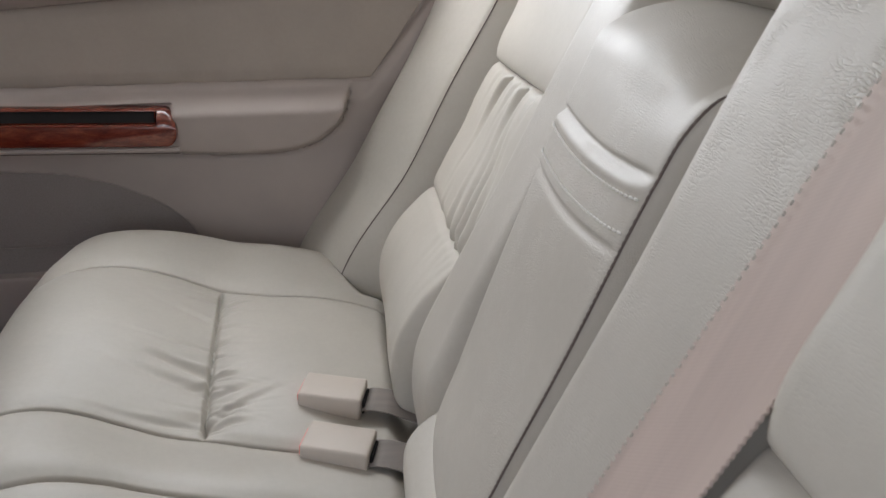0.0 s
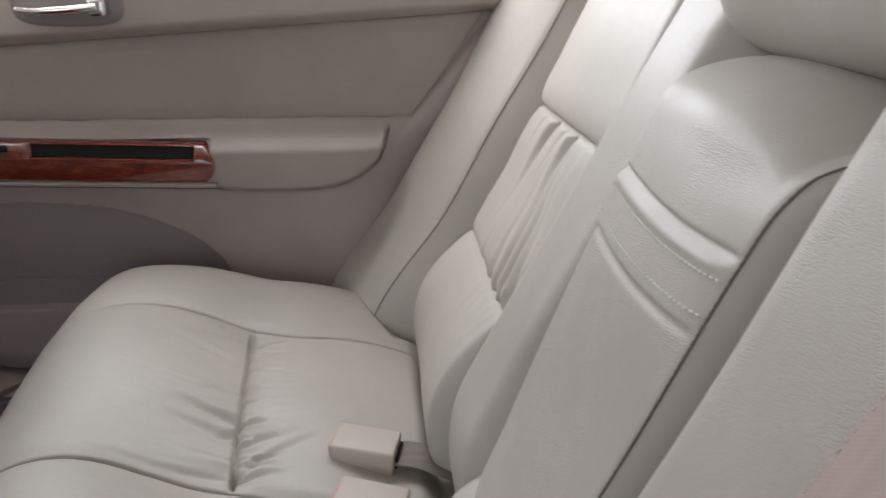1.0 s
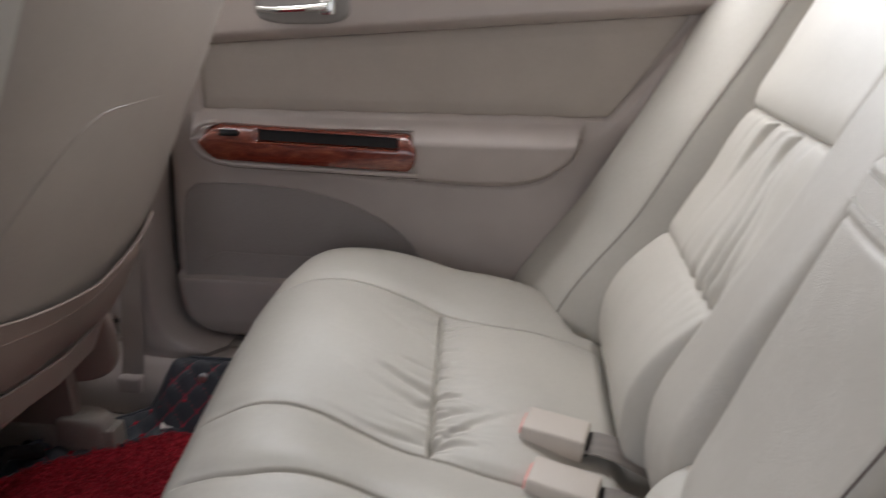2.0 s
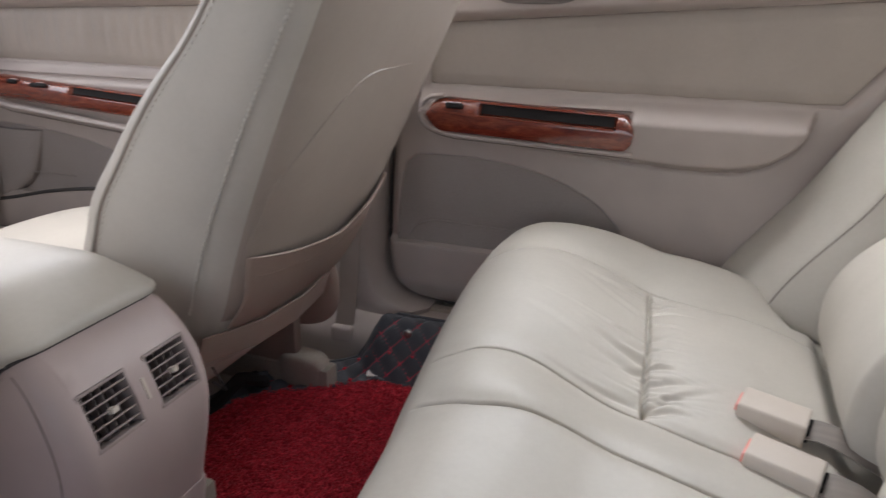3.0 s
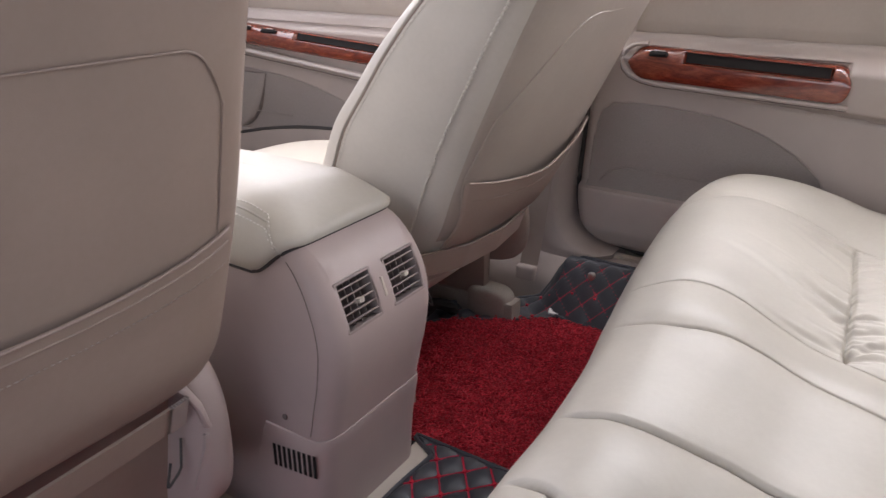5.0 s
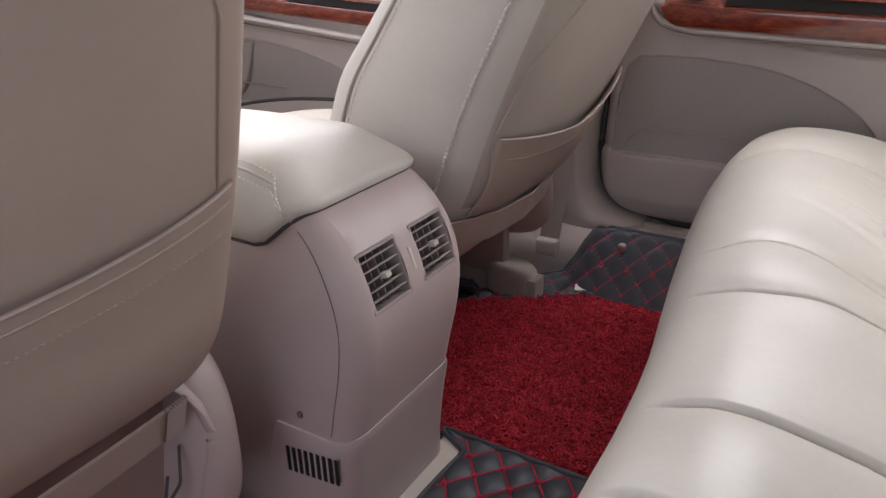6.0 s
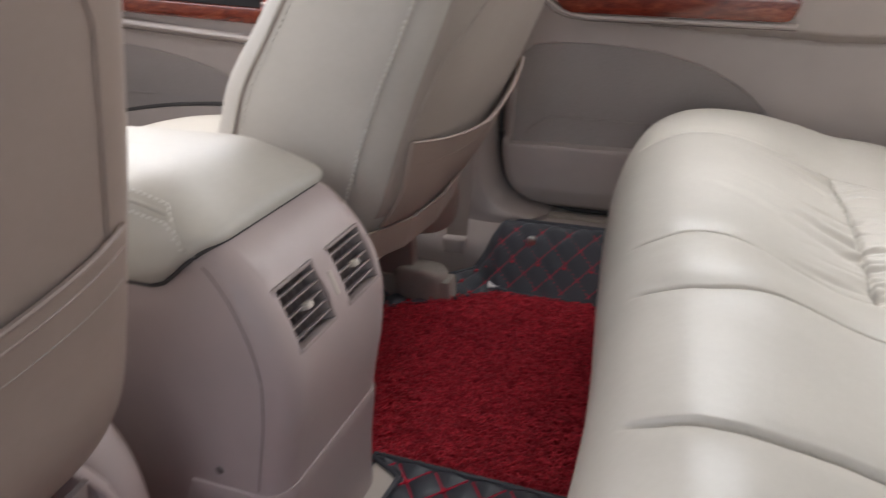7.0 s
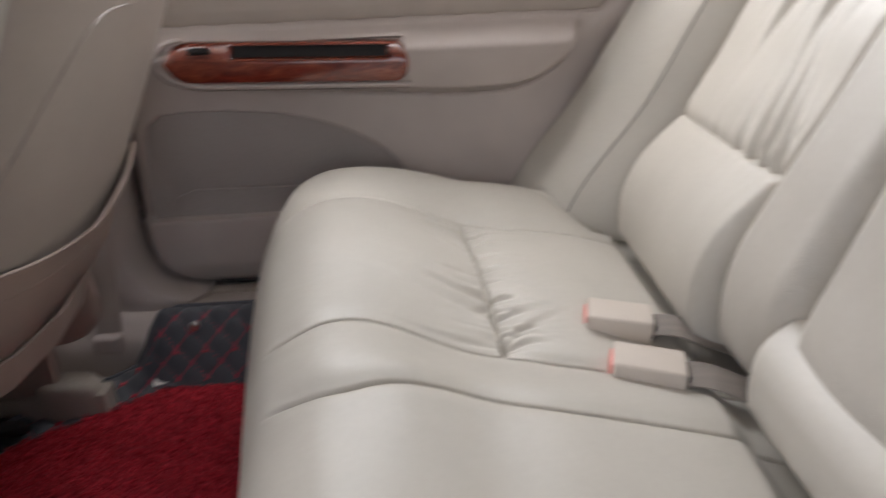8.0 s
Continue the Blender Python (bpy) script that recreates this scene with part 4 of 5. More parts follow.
def centre_console():
    ob = thing("centre_console", "taupe plastic centre console with padded lid and rear air vents", "car console")
    rows = []
    for z in CONSOLE_Z:
        half = 0.100 - 0.008 * float(smooth(0.40, 0.50, z))
        rows.append([(x, y, z) for x, y in console_outline(float(console_rear(z)), half, 0.0275)])
    G = np.array(rows)
    G[..., 2] = np.minimum(G[..., 2], 0.4395 + 0.0355 * smooth(-0.100, -0.040, G[..., 0]))
    v, f = sheet(G)
    keep = []
    for q in f:
        c = v[list(q)].mean(0)
        if not (c[0] > -0.03 and VENT_IN < abs(c[1]) < VENT_OUT and 0.3815 < c[2] < 0.4385):
            keep.append(q)
    nv = G.shape[1]
    keep.append(tuple((len(CONSOLE_Z) - 1) * nv + k for k in range(nv)))
    part("body", (v, keep), M_CONSOLE, ob, sharp=35)
    # lower cap, a few millimetres proud, with the heater slots in its side
    lows = [0.078, 0.10, 0.14, 0.176, 0.204, 0.222, 0.232, 0.2375, 0.239]
    push = [0.004, 0.004, 0.004, 0.004, 0.004, 0.004, 0.0035, 0.002, -0.001]
    rows = []
    for z, k in zip(lows, push):
        rows.append([(x, y, z + (0.006 * float(smooth(-0.02, 0.01, x)) - 0.05 * float(smooth(-0.100, -0.118, x))) * float(smooth(0.15, 0.24, z))) for x, y in console_outline(float(console_rear(z)) + k, 0.100 + k, 0.030, -0.118)])
    G = np.array(rows)
    low = part("lower_cap", sheet(G), M_CONSOLE, ob, sharp=35)
    for k in range(9):
        xs = -0.089 + 0.0083 * k
        part("heater_slot", box(xs, xs + 0.0050, -0.1052, -0.1040, 0.180 + 0.001 * k, 0.2125 + 0.001 * k, 0.0005, 1), M_SLOT, low, "dark narrow slot")
    part("screw", rounded(-0.067, -0.1005, 0.257, 0.0042, 0.0014, 0.0042, 1.0, 14, 8), M_THREAD_DK, ob, "small recessed screw")
    seam = [(float(console_rear(z)) - 0.0255, -0.1003 + 0.008 * float(smooth(0.40, 0.50, z)), z) for z in np.linspace(0.244, 0.462, 40)]
    part("cap_seam", tube(seam, 0.0005, 6), M_THREAD_DK, ob)
    part("plinth", box(-0.03, 0.010, -0.125, 0.125, 0.072, 0.098, 0.006, 3), M_BUCKLE, ob, "pale carpet edge strip")

    # twin air outlets
    m = Matrix.Translation((0.0085, 0, 0.410)) @ Euler((0, radians(-20), 0)).to_matrix().to_4x4()
    for s in (-1, 1):
        a, b = sorted((s * VENT_IN, s * VENT_OUT))
        vent = part("air_vent", merge([lid_of([m @ Vector((-0.030, y, z)) for y, z in ((a, -0.029), (b, -0.029), (b, 0.029), (a, 0.029))], (-0.002, 0, 0))]), M_SLOT, ob, "slatted rear air vent")
        for y in (a, b):
            part("side_wall", box(-0.03, 0.0008, y - 0.0018, y + 0.0018, -0.030, 0.030, 0.0007, 2, m), M_VENT, vent)
        for z in (-0.0285, 0.0285):
            part("rim", box(-0.03, 0.0010, a, b, z - 0.0017, z + 0.0017, 0.0007, 2, m), M_VENT, vent)
        for k in range(5):
            z = -0.0195 + 0.0098 * k
            tilt = m @ pose(-0.004, 0, z, 0, -14, 0)
            part("slat", box(-0.006, 0.004, a + 0.001, b - 0.001, -0.0009, 0.0009, 0.0006, 1, tilt), M_VENT, vent)
        for k in range(4):
            y = a + (b - a) * (k + 1) / 5
            part("fin", box(-0.022, -0.011, y - 0.0007, y + 0.0007, -0.027, 0.027, 0.0003, 1, m), M_VENT, vent)
        part("knob", box(-0.004, 0.0055, (a + b) / 2 - 0.0045, (a + b) / 2 + 0.0045, -0.003, 0.003, 0.0018, 2, m), M_BUCKLE, vent, "pale slider tab")
    part("thumbwheel_slot", box(-0.004, 0.0012, -0.0042, 0.0042, -0.020, 0.020, 0.001, 2, m), M_VENT, ob)
    part("thumbwheel", box(-0.004, 0.0042, -0.0022, 0.0022, -0.012, 0.012, 0.0016, 2, m), M_BUCKLE, ob, "pale thumbwheel")

    # padded lid
    x0, x1, half = -0.42, -0.0375, 0.1025
    cx, hx = (x0 + x1) / 2, (x1 - x0) / 2

    def ring(shrink, lift):
        a, b, r = hx - shrink, half - shrink, max(0.034 - 0.5 * shrink, 0.006)
        pts = []
        for sx, sy, a0, n in ((1, 1, 0, 24), (-1, 1, 90, 44), (-1, -1, 180, 24), (1, -1, 270, 44)):
            arc = [(cx + sx * (a - r) + r * math.cos(radians(g)), sy * (b - r) + r * math.sin(radians(g))) for g in np.linspace(a0, a0 + 90, 12)]
            pts += arc
            nxt = {0: (cx - (a - r), b), 90: (cx - a, -(b - r)), 180: (cx + (a - r), -b), 270: (cx + a, b - r)}[a0]
            m = 22 if a0 in (0, 180) else 14
            pts += [(arc[-1][0] + (nxt[0] - arc[-1][0]) * q, arc[-1][1] + (nxt[1] - arc[-1][1]) * q) for q in np.linspace(0, 1, m + 2)[1:-1]]
        out = []
        for x, y in pts:
            zb = 0.441 + 0.0355 * float(smooth(-0.100, -0.040, x))
            top = 0.524 - 0.026 * float(smooth(-0.125, -0.030, x)) - 0.006 * (y / half) ** 2 - 0.006 * float(smooth(-0.22, -0.40, x))
            out.append((x, y, zb + (top - zb) * lift))
        return out
    LID = ((0.004, 0.0), (0.0, 0.05), (-0.001, 0.24), (0.0, 0.44), (0.003, 0.60), (0.006, 0.69), (0.010, 0.78), (0.016, 0.865), (0.024, 0.925), (0.034, 0.965), (0.048, 0.99), (0.064, 1.0), (0.080, 1.0), (0.0955, 1.0))
    rows = [ring(k, q) for k, q in LID]
    G = np.swapaxes(np.array(rows), 0, 1)
    v, f = sheet(G, closed_u=True)
    nr = len(rows)
    f.append(tuple(i * nr for i in range(len(G))))
    f.append(tuple(i * nr + nr - 1 for i in range(len(G) - 1, -1, -1)))
    lid = part("lid", (v, f), M_LEATHER, ob, "padded pale leather lid", sharp=60)
    def lid_line(shrink, lift):
        pts = [ring(shrink, lift)[i] for i in range(75, 95)]
        for k in range(1, 9):
            low = lift * (1 - (k / 8) ** 1.6)
            pts.append(ring(float(np.interp(low, [q for _, q in LID], [r for r, _ in LID])) - 0.0004, low)[94 + k // 2])
        return pts
    part("piping", tube(resample(lid_line(0.0160, 0.868), 0.006), 0.0016, 7), M_PIPING, lid)
    for k, q in ((0.0102, 0.790), (0.0230, 0.923)):
        part("stitching", stitches(lid_line(k, q), 0.0056, 0.0040, 0.0009), M_THREAD_WHITE, lid)
    # a black tube stands in for the shade in the gap under the lid
    part("lid_gap_shade", tube([(p[0], p[1] * 0.985, p[2] - 0.0012) for p in list(rows[0]) + [rows[0][0]]], 0.0026, 6), M_RUBBER, lid, "black tube put in for the shade in the gap under the lid")
    return ob


centre_console()


# ---- front seats ----
def front_seat(s, label):
    yc = 0.372 if s > 0 else -0.402
    ob = thing("bucket_seat", label, "car seat", "front seats")
    if s > 0:
        rear_x = spline([(0.30, -0.075), (0.34, -0.052), (0.40, -0.012), (0.486, 0.028), (0.60, 0.080), (0.70, 0.125), (0.85, 0.190), (1.05, 0.275)])
        front_x = spline([(0.30, -0.33), (0.40, -0.305), (0.486, -0.264), (0.544, -0.235), (0.60, -0.188), (0.65, -0.146), (0.70, -0.097), (0.73, -0.064), (0.85, 0.03), (1.05, 0.16)])
        k = 0.90
    else:
        rear_x = spline([(0.30, -0.150), (0.34, -0.108), (0.365, -0.074), (0.385, -0.048), (0.41, -0.030), (0.486, -0.010), (0.60, 0.014), (0.70, 0.035), (0.85, 0.075), (1.05, 0.13)])
        front_x = spline([(0.30, -0.31), (0.40, -0.275), (0.49, -0.235), (0.58, -0.195), (0.66, -0.155), (0.73, -0.12), (0.85, -0.06), (1.05, 0.02)])
        k = 0.96
    wide = spline([(0.30, 0.205 * k), (0.40, 0.222 * k), (0.45, 0.234 * k), (0.53, 0.246 * k), (0.65, 0.258 * k), (0.75, 0.262 * k), (0.95, 0.245 * k), (1.05, 0.20 * k)])
    if s < 0:
        wide = spline([(0.30, 0.190), (0.40, 0.211), (0.45, 0.221), (0.53, 0.231), (0.60, 0.234), (0.65, 0.2335), (0.75, 0.231), (0.95, 0.215), (1.05, 0.18)])
    ce = 0.5 if s > 0 else 0.36
    panel_top = 0.70 if s > 0 else 0.709

    def surf(a, z):
        c, d, w = (rear_x(z) + front_x(z)) / 2, (rear_x(z) - front_x(z)) / 2, wide(z)
        ca, sa = np.cos(a), np.sin(a)
        return np.stack([c + d * np.sign(ca) * np.abs(ca) ** ce, yc + w * np.sign(sa) * np.abs(sa) ** ce, z + 0 * a], -1)
    a, z = np.meshgrid(np.linspace(0, 2 * math.pi, 140, endpoint=False), np.linspace(0.30, 1.05, 110), indexing="ij")
    P = surf(a, z)
    v, f = sheet(P, closed_u=True)
    nv = P.shape[1]
    f.append(tuple(i * nv for i in range(140)))
    f.append(tuple(i * nv + nv - 1 for i in range(139, -1, -1)))
    back = part("backrest", (v, f), M_FRONT, ob, sharp=60)

    def on_rear(y, z, lift=0.0):
        """A place on the rear face at y across from the middle."""
        t = np.clip(np.abs(y) / wide(z), 0, 0.999)
        ca = np.sqrt(np.maximum(0, 1 - t ** (2 / ce)))
        c, d = (rear_x(z) + front_x(z)) / 2, (rear_x(z) - front_x(z)) / 2
        return np.stack([c + d * ca**ce + lift, yc + y, z + 0 * y], -1)

    # back panel with its piped edge
    ha = 0.205 * k if s > 0 else 0.184
    u, w = np.meshgrid(np.linspace(-1, 1, 90), np.linspace(0, 1, 90), indexing="ij")
    top = panel_top - (0.125 * np.clip((np.abs(u) - 0.22) / 0.78, 0, 1) ** 2.4 if s > 0 else 0.045 * np.clip((np.abs(u) - 0.76) / 0.24, 0, 1) ** 2.4) + 0.0 * w
    zz = 0.385 + (top - 0.385) * w
    yy = u * (ha - 0.028 * smooth(0.50, 0.40, zz))
    part("back_panel", shell(on_rear(yy, zz, 0.0035 if s < 0 else 0.0013), (-0.012, 0, 0)), M_BACKCOVER if s < 0 else M_UPPER, back, "taupe leatherette back cover", sharp=60)
    G = on_rear(yy, zz, 0.0042 if s < 0 else 0.0010)
    edge = [G[0, i] for i in range(90)] + [G[i, 89] for i in range(1, 90 if s < 0 else 40)]
    if s < 0:
        edge += [G[89, i] for i in range(88, -1, -1)]
    part("panel_piping", tube(resample(edge, 0.008), 0.0012, 6), M_BACKCOVER if s < 0 else M_UPPER, back)
    u, w = np.meshgrid(np.linspace(-1, 1, 60), np.linspace(0, 1, 50), indexing="ij")
    zz = 0.385 + 0.635 * w
    part("upper_cover", shell(on_rear(u * (wide(zz) - (0.014 if s < 0 else 0.026)), zz, 0.0018 if s < 0 else 0.0004), (-0.010, 0, 0)), M_BACKCOVER if s < 0 else M_UPPER, back, "taupe leatherette upper back", sharp=60)

    # sagging map pocket
    u, w = np.meshgrid(np.linspace(-1, 1, 80), np.linspace(0, 1, 40), indexing="ij")
    top = 0.466 + np.where(u < 0, 0.019, 0.052) * np.abs(u) ** 1.35 if s > 0 else 0.528 + 0.022 * np.abs(u) ** 2.2
    low_z = 0.370 if s > 0 else 0.386
    zz = low_z + (top - low_z) * w
    yy = u * (ha - 0.002 - 0.022 * smooth(0.50, 0.40, zz)) * np.where(u > 0, 0.87, 1.0) if s > 0 else u * (0.200 - 0.012 * smooth(0.50, 0.40, zz))
    G = on_rear(yy, zz, 0.0)
    G[..., 0] += 0.0065 + (0.013 if s > 0 else 0.006) * (1 - u**2) * w**1.5
    pocket = part("map_pocket", shell(G, (-0.004, 0, 0)), M_BACKCOVER, back, "sagging leatherette map pocket", sharp=60)
    part("hem", tube(resample([G[i, -1] + np.array([0.0, 0, 0]) for i in range(0, 80, 2)], 0.01), 0.0019, 7), M_BACKCOVER, pocket)
    i40 = 29 if s > 0 else 31
    part("hem_stitching", stitches([G[i, i40] + np.array([0.0004, 0, 0]) for i in range(2, 79, 2)], 0.0052, 0.0034, 0.0006), M_UPPER if s < 0 else M_BACKCOVER, pocket)
    if s < 0:
        part("hem_seam", tube(resample([G[i, 36] + np.array([0.0002, 0, 0]) for i in range(0, 80, 2)], 0.01), 0.0011, 6), M_BACKCOVER, pocket)

    # seams down the side bolsters, stitched
    for t in (-1, 1):
        zs = np.linspace(0.40, 1.0, 80)
        ca, ln = 0.55 if s > 0 else 0.46, []
        for q in zs:
            c, d, wd = float(rear_x(q) + front_x(q)) / 2, float(rear_x(q) - front_x(q)) / 2, float(wide(q))
            ln.append((c + d * ca + 0.0014, yc + t * (wd * (1 - ca ** (2 / ce)) ** (ce / 2) + 0.0021), q))
        part("side_stitching", stitches(ln, 0.0066, 0.0056, 0.0021), M_THREAD, back)
        ln = []
        for q in zs:
            c, d, wd = float(rear_x(q) + front_x(q)) / 2, float(rear_x(q) - front_x(q)) / 2, float(wide(q))
            ca = -0.56 if s > 0 else -0.66
            ln.append((c + d * ca, yc + t * (wd * (1 - abs(ca) ** (2 / ce)) ** (ce / 2) + 0.0016), q))
        part("front_piping", tube(ln, 0.0024, 7), M_FRONT, back)
        part("front_seam", tube([(p[0] + 0.0045, p[1] + t * 0.0002, p[2]) for p in ln], 0.0008, 6), M_BACKCOVER, back)
        part("front_stitching", stitches([(p[0] + 0.012, p[1] + t * 0.0035, p[2]) for p in ln], 0.0085, 0.0055, 0.0009), M_THREAD, back)

    part("seat_cushion", rounded(-0.42, yc, 0.300, 0.30, 0.255, 0.088, 0.5, 60, 30), M_LEATHER, ob, sharp=0)
    # hinge cover and rail under the backrest
    if s > 0:
        part("hinge_cover", rounded(-0.125, yc - 0.222, 0.300, 0.075, 0.020, 0.088, 0.75, 36, 20), M_CONSOLE, ob, "taupe plastic hinge cover")
    else:
        part("hinge_cover", rounded(-0.150, yc + 0.196, 0.290, 0.098, 0.034, 0.105, 0.7, 50, 30), M_CONSOLE, ob, "taupe plastic hinge cover")
    part("hinge_cover", rounded(-0.170, yc + s * 0.212, 0.275, 0.085, 0.018, 0.080, 0.75, 36, 20), M_BACKCOVER, ob, "taupe plastic hinge cover")
    for q in (-0.185, 0.185):
        part("rail", box(-0.66, -0.09, yc + q - 0.020, yc + q + 0.020, FLOOR - 0.004, 0.125, 0.006, 2), M_CARPET, ob, "carpet-covered seat rail")
        part("rail_cover", rounded(-0.150, yc + q, 0.112, 0.050, 0.026, 0.034, 0.6, 30, 16), M_CARPET, ob, "beige rail end cover")
        part("rail_leg", box(-0.60, -0.16, yc + q - 0.012, yc + q + 0.012, 0.12, 0.27, 0.004, 2), M_BACKCOVER, ob)
    if s > 0:
        band = [(-0.062, yc - 0.20, 0.352), (-0.040, yc - 0.10, 0.340), (-0.036, yc, 0.336), (-0.046, yc + 0.10, 0.338), (-0.075, yc + 0.18, 0.350), (-0.12, yc + 0.205, 0.365)]
        part("cover_strap", ribbon(band, 0.044, (0.35, 0, 1.0), 0.003), M_BACKCOVER, ob, "elastic strap of the seat cover")
    else:
        band = [(-0.075, yc - 0.20, 0.358), (-0.054, yc - 0.10, 0.352), (-0.050, yc, 0.352), (-0.052, yc + 0.09, 0.353), (-0.056, yc + 0.152, 0.353)]
        part("cover_strap", ribbon(band, 0.036, (0.35, 0, 1.0), 0.003), M_BACKCOVER, ob, "elastic strap of the seat cover")
        u, w = np.meshgrid(np.linspace(-0.20, 0.168, 20), np.linspace(0, 1, 16), indexing="ij")
        part("seat_skirt", shell(np.stack([-0.088 - 0.05 * (1 - w) ** 1.5 + 0.004 * np.sin(u * 40), yc + u, 0.15 + 0.225 * w], -1), (-0.01, 0, 0)), M_BACKCOVER, ob, "taupe cloth skirt under the backrest")
        tail = [(-0.0535, yc + 0.142, 0.3535), (-0.0545, yc + 0.152, 0.3535), (-0.056, yc + 0.163, 0.3535)]
        part("strap_end", ribbon(tail, 0.037, (0.35, 0, 1.0), 0.0042, 0.0008), M_VENT, ob, "pale zigzag-edged strap end")
    hook = [(-0.080, yc + 0.160, 0.385), (-0.066, yc + 0.172, 0.366), (-0.060, yc + 0.181, 0.345), (-0.058, yc + 0.186, 0.318), (-0.062, yc + 0.182, 0.285), (-0.075, yc + 0.176, 0.24)]
    if s < 0:
        part("hook", tube(resample(hook, 0.008), 0.0075, 10, 0.6), M_CONSOLE, ob, "taupe plastic hook")
    part("tie", tube(resample([(-0.075, yc - s * 0.165, 0.31), (-0.068, yc - s * 0.155, 0.28), (-0.075, yc - s * 0.14, 0.26), (-0.085, yc - s * 0.155, 0.28)], 0.006), 0.0015, 6), M_RUBBER, ob, "dark cord tie")
    return ob


front_seat(1, "beige leather front passenger seat with stitched sides and a map pocket")
front_seat(-1, "beige leather front driver seat seen from behind with a map pocket")


# ---- dashboard end ----
def dashboard():
    ob = thing("dashboard", "beige and taupe dashboard with an air vent at its end", "dashboard")
    part("body", rounded(-1.32, 0.0, 0.50, 0.25, 0.80, 0.27, 0.28, 80, 40), M_PANEL, ob)
    part("top", rounded(-1.34, 0.0, 0.765, 0.258, 0.80, 0.035, 0.35, 80, 20), M_PANEL_DK, ob, "darker dashboard top")
    vent = part("air_vent", box(-1.105, -1.065, 0.575, 0.700, 0.690, 0.750, 0.008, 2), M_PANEL_DK, ob)
    part("recess", box(-1.068, -1.0635, 0.585, 0.690, 0.697, 0.743, 0.003, 1), M_SLOT, vent)
    for k in range(4):
        part("slat", box(-1.0655, -1.0595, 0.587, 0.688, 0.703 + 0.011 * k, 0.7055 + 0.011 * k, 0.0008, 1), M_VENT, vent)
    part("tab", box(-1.0595, -1.054, 0.63, 0.645, 0.711, 0.721, 0.002, 1), M_VENT, vent)
    part("glovebox_lid", box(-1.085, -1.064, 0.16, 0.66, 0.40, 0.60, 0.02, 4), M_PANEL, ob, "closed beige glovebox lid")
    return ob


dashboard()


# ---- floor mats ----
QX, QY = 0.047, 0.062
MAT_Z = FLOOR + 0.008


def quilt(x, y, rise=0.0):
    y = y + 0.9 * rise
    return 0.0080 * np.abs(np.sin(math.pi * (x / QX + y / QY)) * np.sin(math.pi * (x / QX - y / QY))) ** 0.5


mat_front = spline([(0.10, -0.30), (0.40, -0.262), (0.50, -0.232), (0.56, -0.210), (0.60, -0.170), (0.635, -0.095), (0.662, -0.04), (0.70, -0.02)])
red_front = spline([(0.10, -0.275), (0.40, -0.238), (0.46, -0.215), (0.50, -0.165), (0.54, -0.10), (0.575, -0.05), (0.598, -0.02), (0.61, 0.0), (0.70, 0.01)])


def mat_z(x, y):
    """Height of the tray: flat, with a skirt that climbs the sill behind the pillar."""
    rise = smooth(0.590, 0.660, y) ** 0.8 * (0.096 * smooth(-0.085, -0.02, x) + 0.025)
    lip = 0.020 * smooth(0.02, 0.0, x - mat_front(y)) * smooth(0.60, 0.5, y)
    return MAT_Z + rise + lip


def red_zone(x, y):
    return smooth(-0.004, 0.004, x - red_front(y)) * smooth(0.601, 0.593, y)


def thread_line(family, k, x0, x1, y0, y1, height, inside, rise):
    """Runs of one line of the diamond pattern, where it lies on the quilt."""
    runs, pts = [], []
    ends = [QX * (k - y0 / QY), QX * (k - (y1 + 0.1) / QY)] if family else [QX * (k + y0 / QY), QX * (k + (y1 + 0.1) / QY)]
    if max(ends) < x0 or min(ends) > x1:
        return runs
    for y in np.linspace(y0, y1, 150):
        x = 0.0
        for _ in range(4):
            yq = y + 0.9 * rise(x, y)
            x = QX * (k - yq / QY) if family else QX * (k + yq / QY)
        if x0 < x < x1 and inside(x, y):
            pts.append((x, y, height(x, y)))
        else:
            if len(pts) > 3:
                runs.append(pts)
            pts = []
    if len(pts) > 3:
        runs.append(pts)
    return runs


SEWN = {}


def sew(parent, x0, x1, y0, y1, height, inside, mirror=1, rise=lambda x, y: 0.0, r=0.0016):
    """Stitches and knots of the diamond pattern; the two mats share one pattern, mirrored."""
    key = (x0, x1, y0, y1)
    if key not in SEWN:
        SEWN[key] = sew_pattern(x0, x1, y0, y1, height, inside, rise, r)
    geos, knots = SEWN[key]
    flip = np.array([1, mirror, 1])
    if geos:
        v, f = geos
        tagged(part("red_stitching", (v * flip, f), M_REDLINE, parent, "red diamond stitching"), kind="stuff")
    if knots:
        v, f = knots
        tagged(part("knot_thread", (v * flip, f), M_REDTHREAD, parent), kind="stuff")


def sew_pattern(x0, x1, y0, y1, height, inside, rise, r):
    geos, knots = [], []
    for fam in (0, 1):
        for k in range(-20, 30):
            for pts in thread_line(fam, k, x0, x1, y0, y1, height, inside, rise):
                P = resample(pts, 0.0055)
                for a, b in zip(P[:-1], P[1:]):
                    m, d = (a + b) / 2, (b - a) * 0.46
                    geos.append(tube([m - d, m + d], r, 5))
    for i in range(-40, 60):
        for j in range(-12, 50):
            if (i + j) % 2 == 0:
                x, yq = QX * i / 2, QY * j / 2
                y = yq
                for _ in range(8):
                    y = yq - 0.9 * rise(x, y)
                if x0 < x < x1 and y0 < y < y1 and inside(x, y):
                    knots.append(rounded(x, y, height(x, y) + 0.0012, 0.0036, 0.0036, 0.0022, 1.0, 8, 5))
    return merge(geos) if geos else None, merge(knots) if knots else None


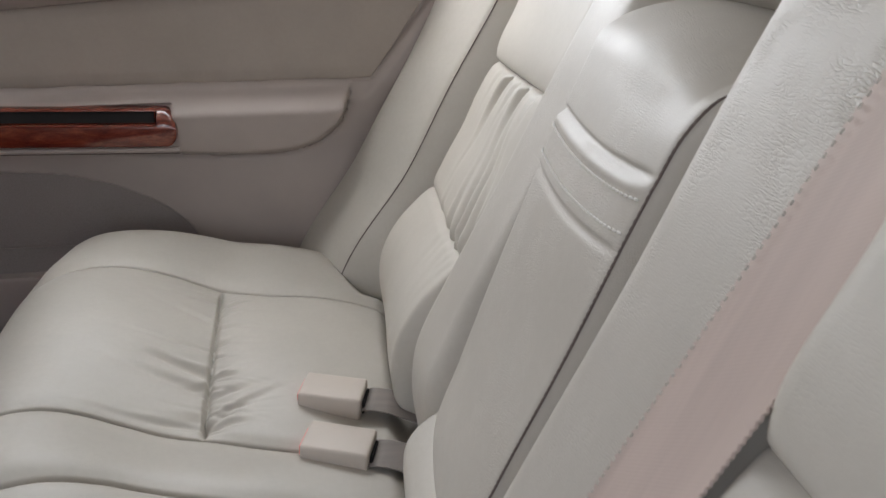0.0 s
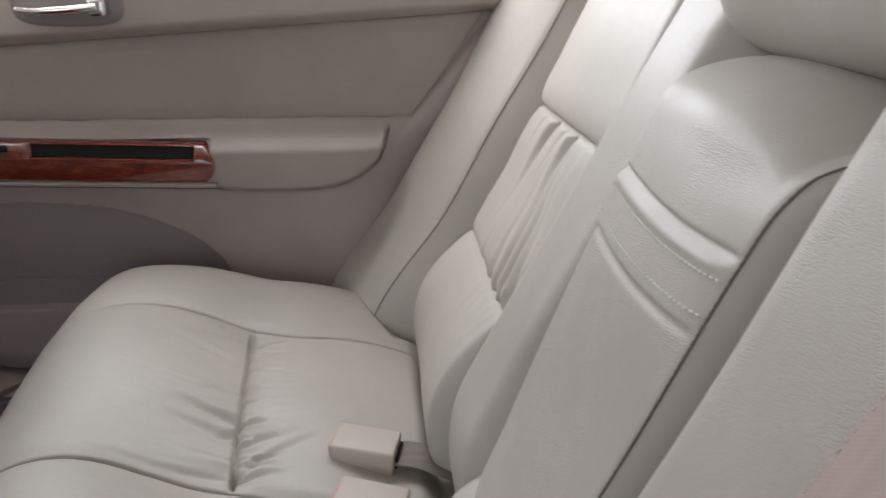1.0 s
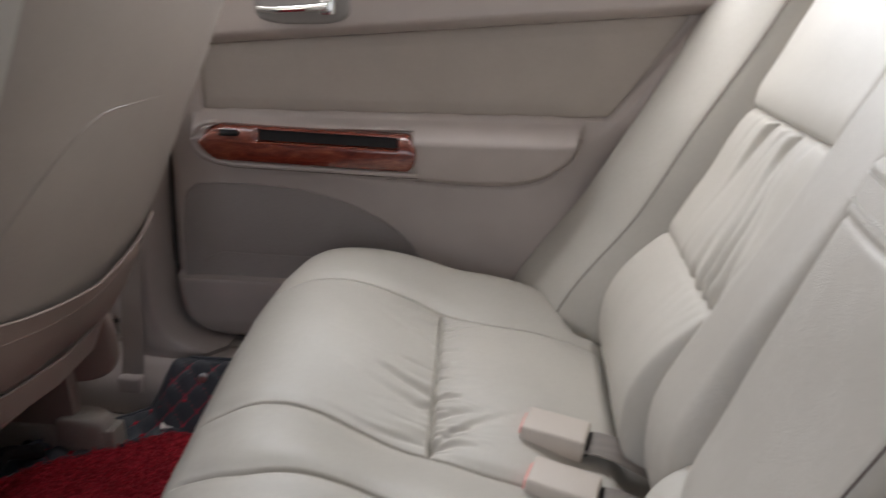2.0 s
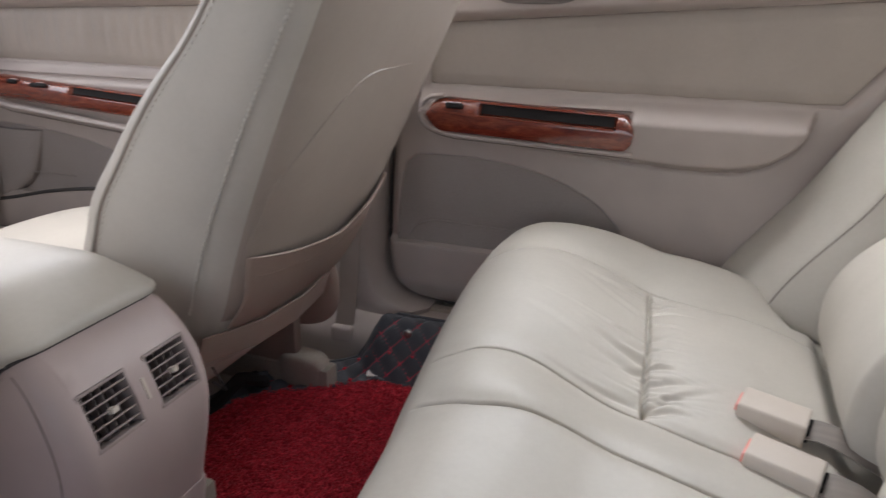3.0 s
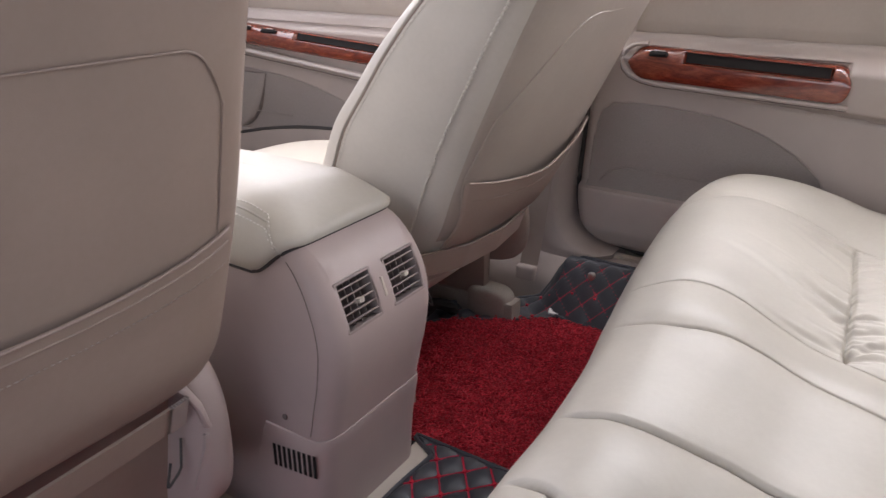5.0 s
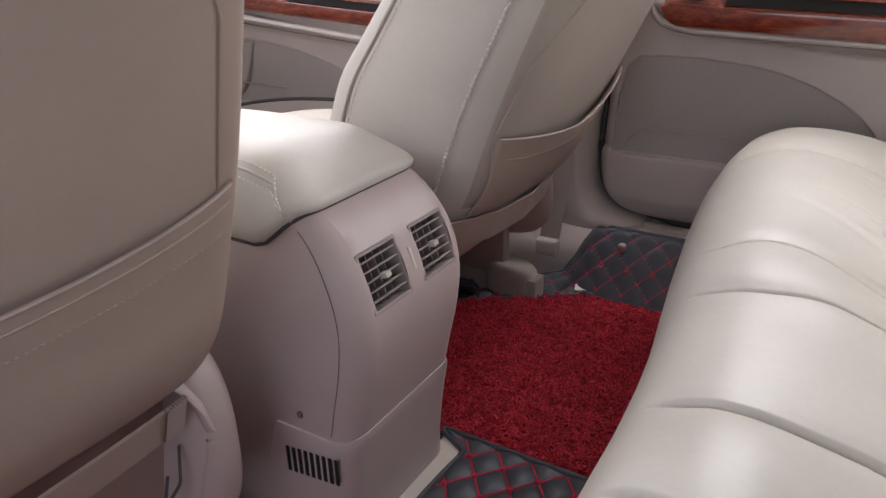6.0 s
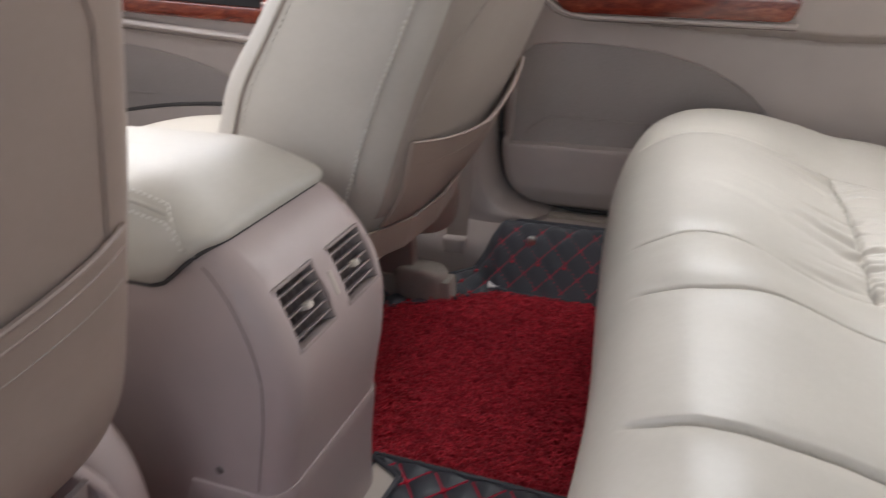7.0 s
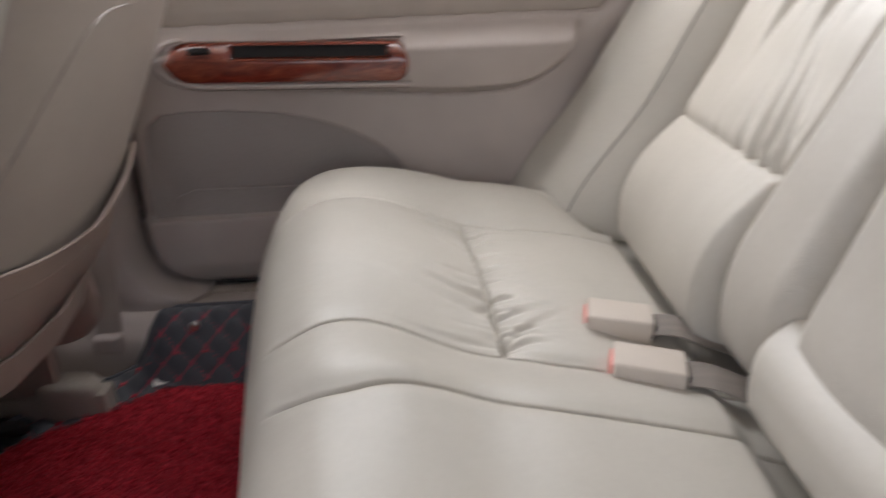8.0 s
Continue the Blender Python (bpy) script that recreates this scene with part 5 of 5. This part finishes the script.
def coils(rng, n, inside, zf, x0, x1, y0, y1, mirror=1):
    """Loops of extruded vinyl, lying in a tangle."""
    vs, fs, c = [], [], 0
    while c < n:
        x, y = rng.uniform(x0, x1), rng.uniform(y0, y1)
        if not inside(x, y):
            continue
        a, r, sweep = rng.uniform(0, 6.28), rng.uniform(0.0026, 0.0058), rng.uniform(2.0, 4.6)
        tilt, tx = rng.uniform(-0.7, 0.7), rng.uniform(-0.7, 0.7)
        z0 = zf(x, y) + rng.uniform(0.0015, 0.006)
        w = rng.uniform(0.0008, 0.0013)
        b = len(vs)
        m = 6
        for i in range(m):
            t = a + sweep * i / (m - 1)
            px, py = r * math.cos(t), r * math.sin(t)
            pz = px * tilt + py * tx
            for k in range(3):
                g = 2.094 * k
                o = w * math.cos(g)
                vs.append((x + px + o * math.cos(t), mirror * (y + py + o * math.sin(t)), z0 + pz + w * math.sin(g)))
        for i in range(m - 1):
            for k in range(3):
                p, q = b + i * 3 + k, b + i * 3 + (k + 1) % 3
                fs.append((p, q, q + 3, p + 3))
        c += 1
    return np.array(vs), fs


def floor_mat(s, label, n):
    ob = thing("floor_mat", label, "floor mat", "rear floor mats")
    u, y = np.meshgrid(np.linspace(0, 1, 210), np.linspace(0.118, 0.662, 230), indexing="ij")
    xf = mat_front(y)
    x = xf + (0.30 - xf) * u
    z = mat_z(x, y) + quilt(x, y, mat_z(x, y) - MAT_Z) * (1 - red_zone(x, y)) * smooth(0, 0.02, x - xf) * smooth(0.662, 0.648, y)
    part("tray", shell(np.stack([x, s * y, z], -1), (0, 0, -0.004)), M_QUILT, ob, "black quilted leatherette tray", sharp=0)
    u, y = np.meshgrid(np.linspace(0, 1, 60), np.linspace(0.128, 0.598, 70), indexing="ij")
    xf = red_front(y)
    x = xf + (0.30 - xf) * u
    red = part("coil_pad", shell(np.stack([x, s * y, np.full_like(x, MAT_Z + 0.0065)], -1), (0, 0, -0.004)), M_REDBASE, ob, "red coil pad")
    inside = lambda x, y: x > float(red_front(y)) + 0.004 and y < 0.594
    rng = random.Random(21 + s)
    tagged(part("coil_pile", coils(rng, n, inside, lambda x, y: MAT_Z + 0.0055, -0.27, 0.24, 0.132, 0.594, s), M_RED, red, sharp=0), kind="stuff")
    bound = [(float(red_front(q)), s * q, float(mat_z(float(red_front(q)), q)) + 0.0075) for q in np.linspace(0.13, 0.597, 50)] + [(q, s * 0.600, MAT_Z + 0.009) for q in np.linspace(0.0, 0.29, 20)]
    part("binding", tube(resample(bound, 0.012), 0.0042, 7, 0.6), M_QUILT, ob)
    edge = [(float(mat_front(q)) + 0.001, s * q, float(mat_z(float(mat_front(q)), q)) + 0.001) for q in np.linspace(0.12, 0.660, 60)] + [(q, s * 0.662, float(mat_z(q, 0.662)) + 0.001) for q in np.linspace(0.0, 0.29, 20)]
    part("edge_binding", tube(resample(edge, 0.012), 0.0038, 7), M_QUILT, ob)
    ok = lambda x, y: x > float(mat_front(y)) + 0.012 and y < 0.654 and red_zone(x, y) < 0.02
    sew(ob, -0.28, 0.28, 0.13, 0.654, lambda x, y: float(mat_z(x, y)) + 0.0009, ok, s, lambda x, y: float(mat_z(x, y)) - MAT_Z, 0.0010)
    if s > 0:
        part("snap_button", rounded(0.031, 0.637, 0.1800, 0.0088, 0.006, 0.0088, 0.9, 18, 10), M_STEEL, ob, "dull steel snap button")
    return ob


floor_mat(1, "red coil floor mat with black quilted border stitched in red", 11000)
floor_mat(-1, "red coil floor mat behind the driver seat with black quilted border", 2500)


def bridge_mat():
    ob = thing("tunnel_mat", "black quilted leatherette mat stitched in red lying across the tunnel", "floor mat")
    hump = lambda x, y: MAT_Z + 0.012 + 0.010 * gauss(np.abs(y), 0.10)
    u, y = np.meshgrid(np.linspace(0, 1, 130), np.linspace(-0.16, 0.128, 140), indexing="ij")
    xl = 0.012 - 0.05 * smooth(0.095, 0.128, y)
    x = xl + (0.30 - xl) * u
    z = hump(x, y) + quilt(x, y) * smooth(0, 0.008, x - xl) * smooth(0.128, 0.120, y)
    part("pad", shell(np.stack([x, y, z], -1), (0, 0, -0.005)), M_QUILT, ob, sharp=0)
    inside = lambda x, y: x > 0.016 - 0.05 * float(smooth(0.095, 0.128, y)) and y < 0.122
    sew(ob, -0.05, 0.29, -0.155, 0.122, lambda x, y: float(hump(x, y)) + 0.0018, inside)
    edge = [(0.012 - 0.05 * float(smooth(0.095, 0.128, q)), q, float(hump(0.0, q)) + 0.001) for q in np.linspace(-0.155, 0.128, 40)] + [(q, 0.1285, float(hump(q, 0.128)) + 0.002) for q in np.linspace(-0.034, 0.29, 20)]
    part("binding", tube(resample(edge, 0.01), 0.0038, 7), M_QUILT, ob)
    return ob


bridge_mat()

# a crumb of paper at the mat's corner
S = 0.012
scrap = part("paper_scrap", lid_of([(-0.038, 0.596, MAT_Z + S), (-0.018, 0.600, MAT_Z + S + 0.001), (-0.016, 0.609, MAT_Z + S + 0.007), (-0.028, 0.613, MAT_Z + S + 0.011), (-0.040, 0.604, MAT_Z + S + 0.006)], (0, -0.0015, 0.0035)), M_PAPER)
tagged(scrap, "small crumpled scrap of white paper on the mat", "paper")
cord = part("dark_cable", tube(resample([(-0.27, 0.33, 0.085), (-0.24, 0.40, 0.10), (-0.215, 0.45, 0.135), (-0.20, 0.475, 0.12), (-0.21, 0.51, 0.092), (-0.25, 0.54, 0.084)], 0.01), 0.012, 8), M_SLOT)
tagged(cord, "black cable sleeve lying under the front seat", "cable")
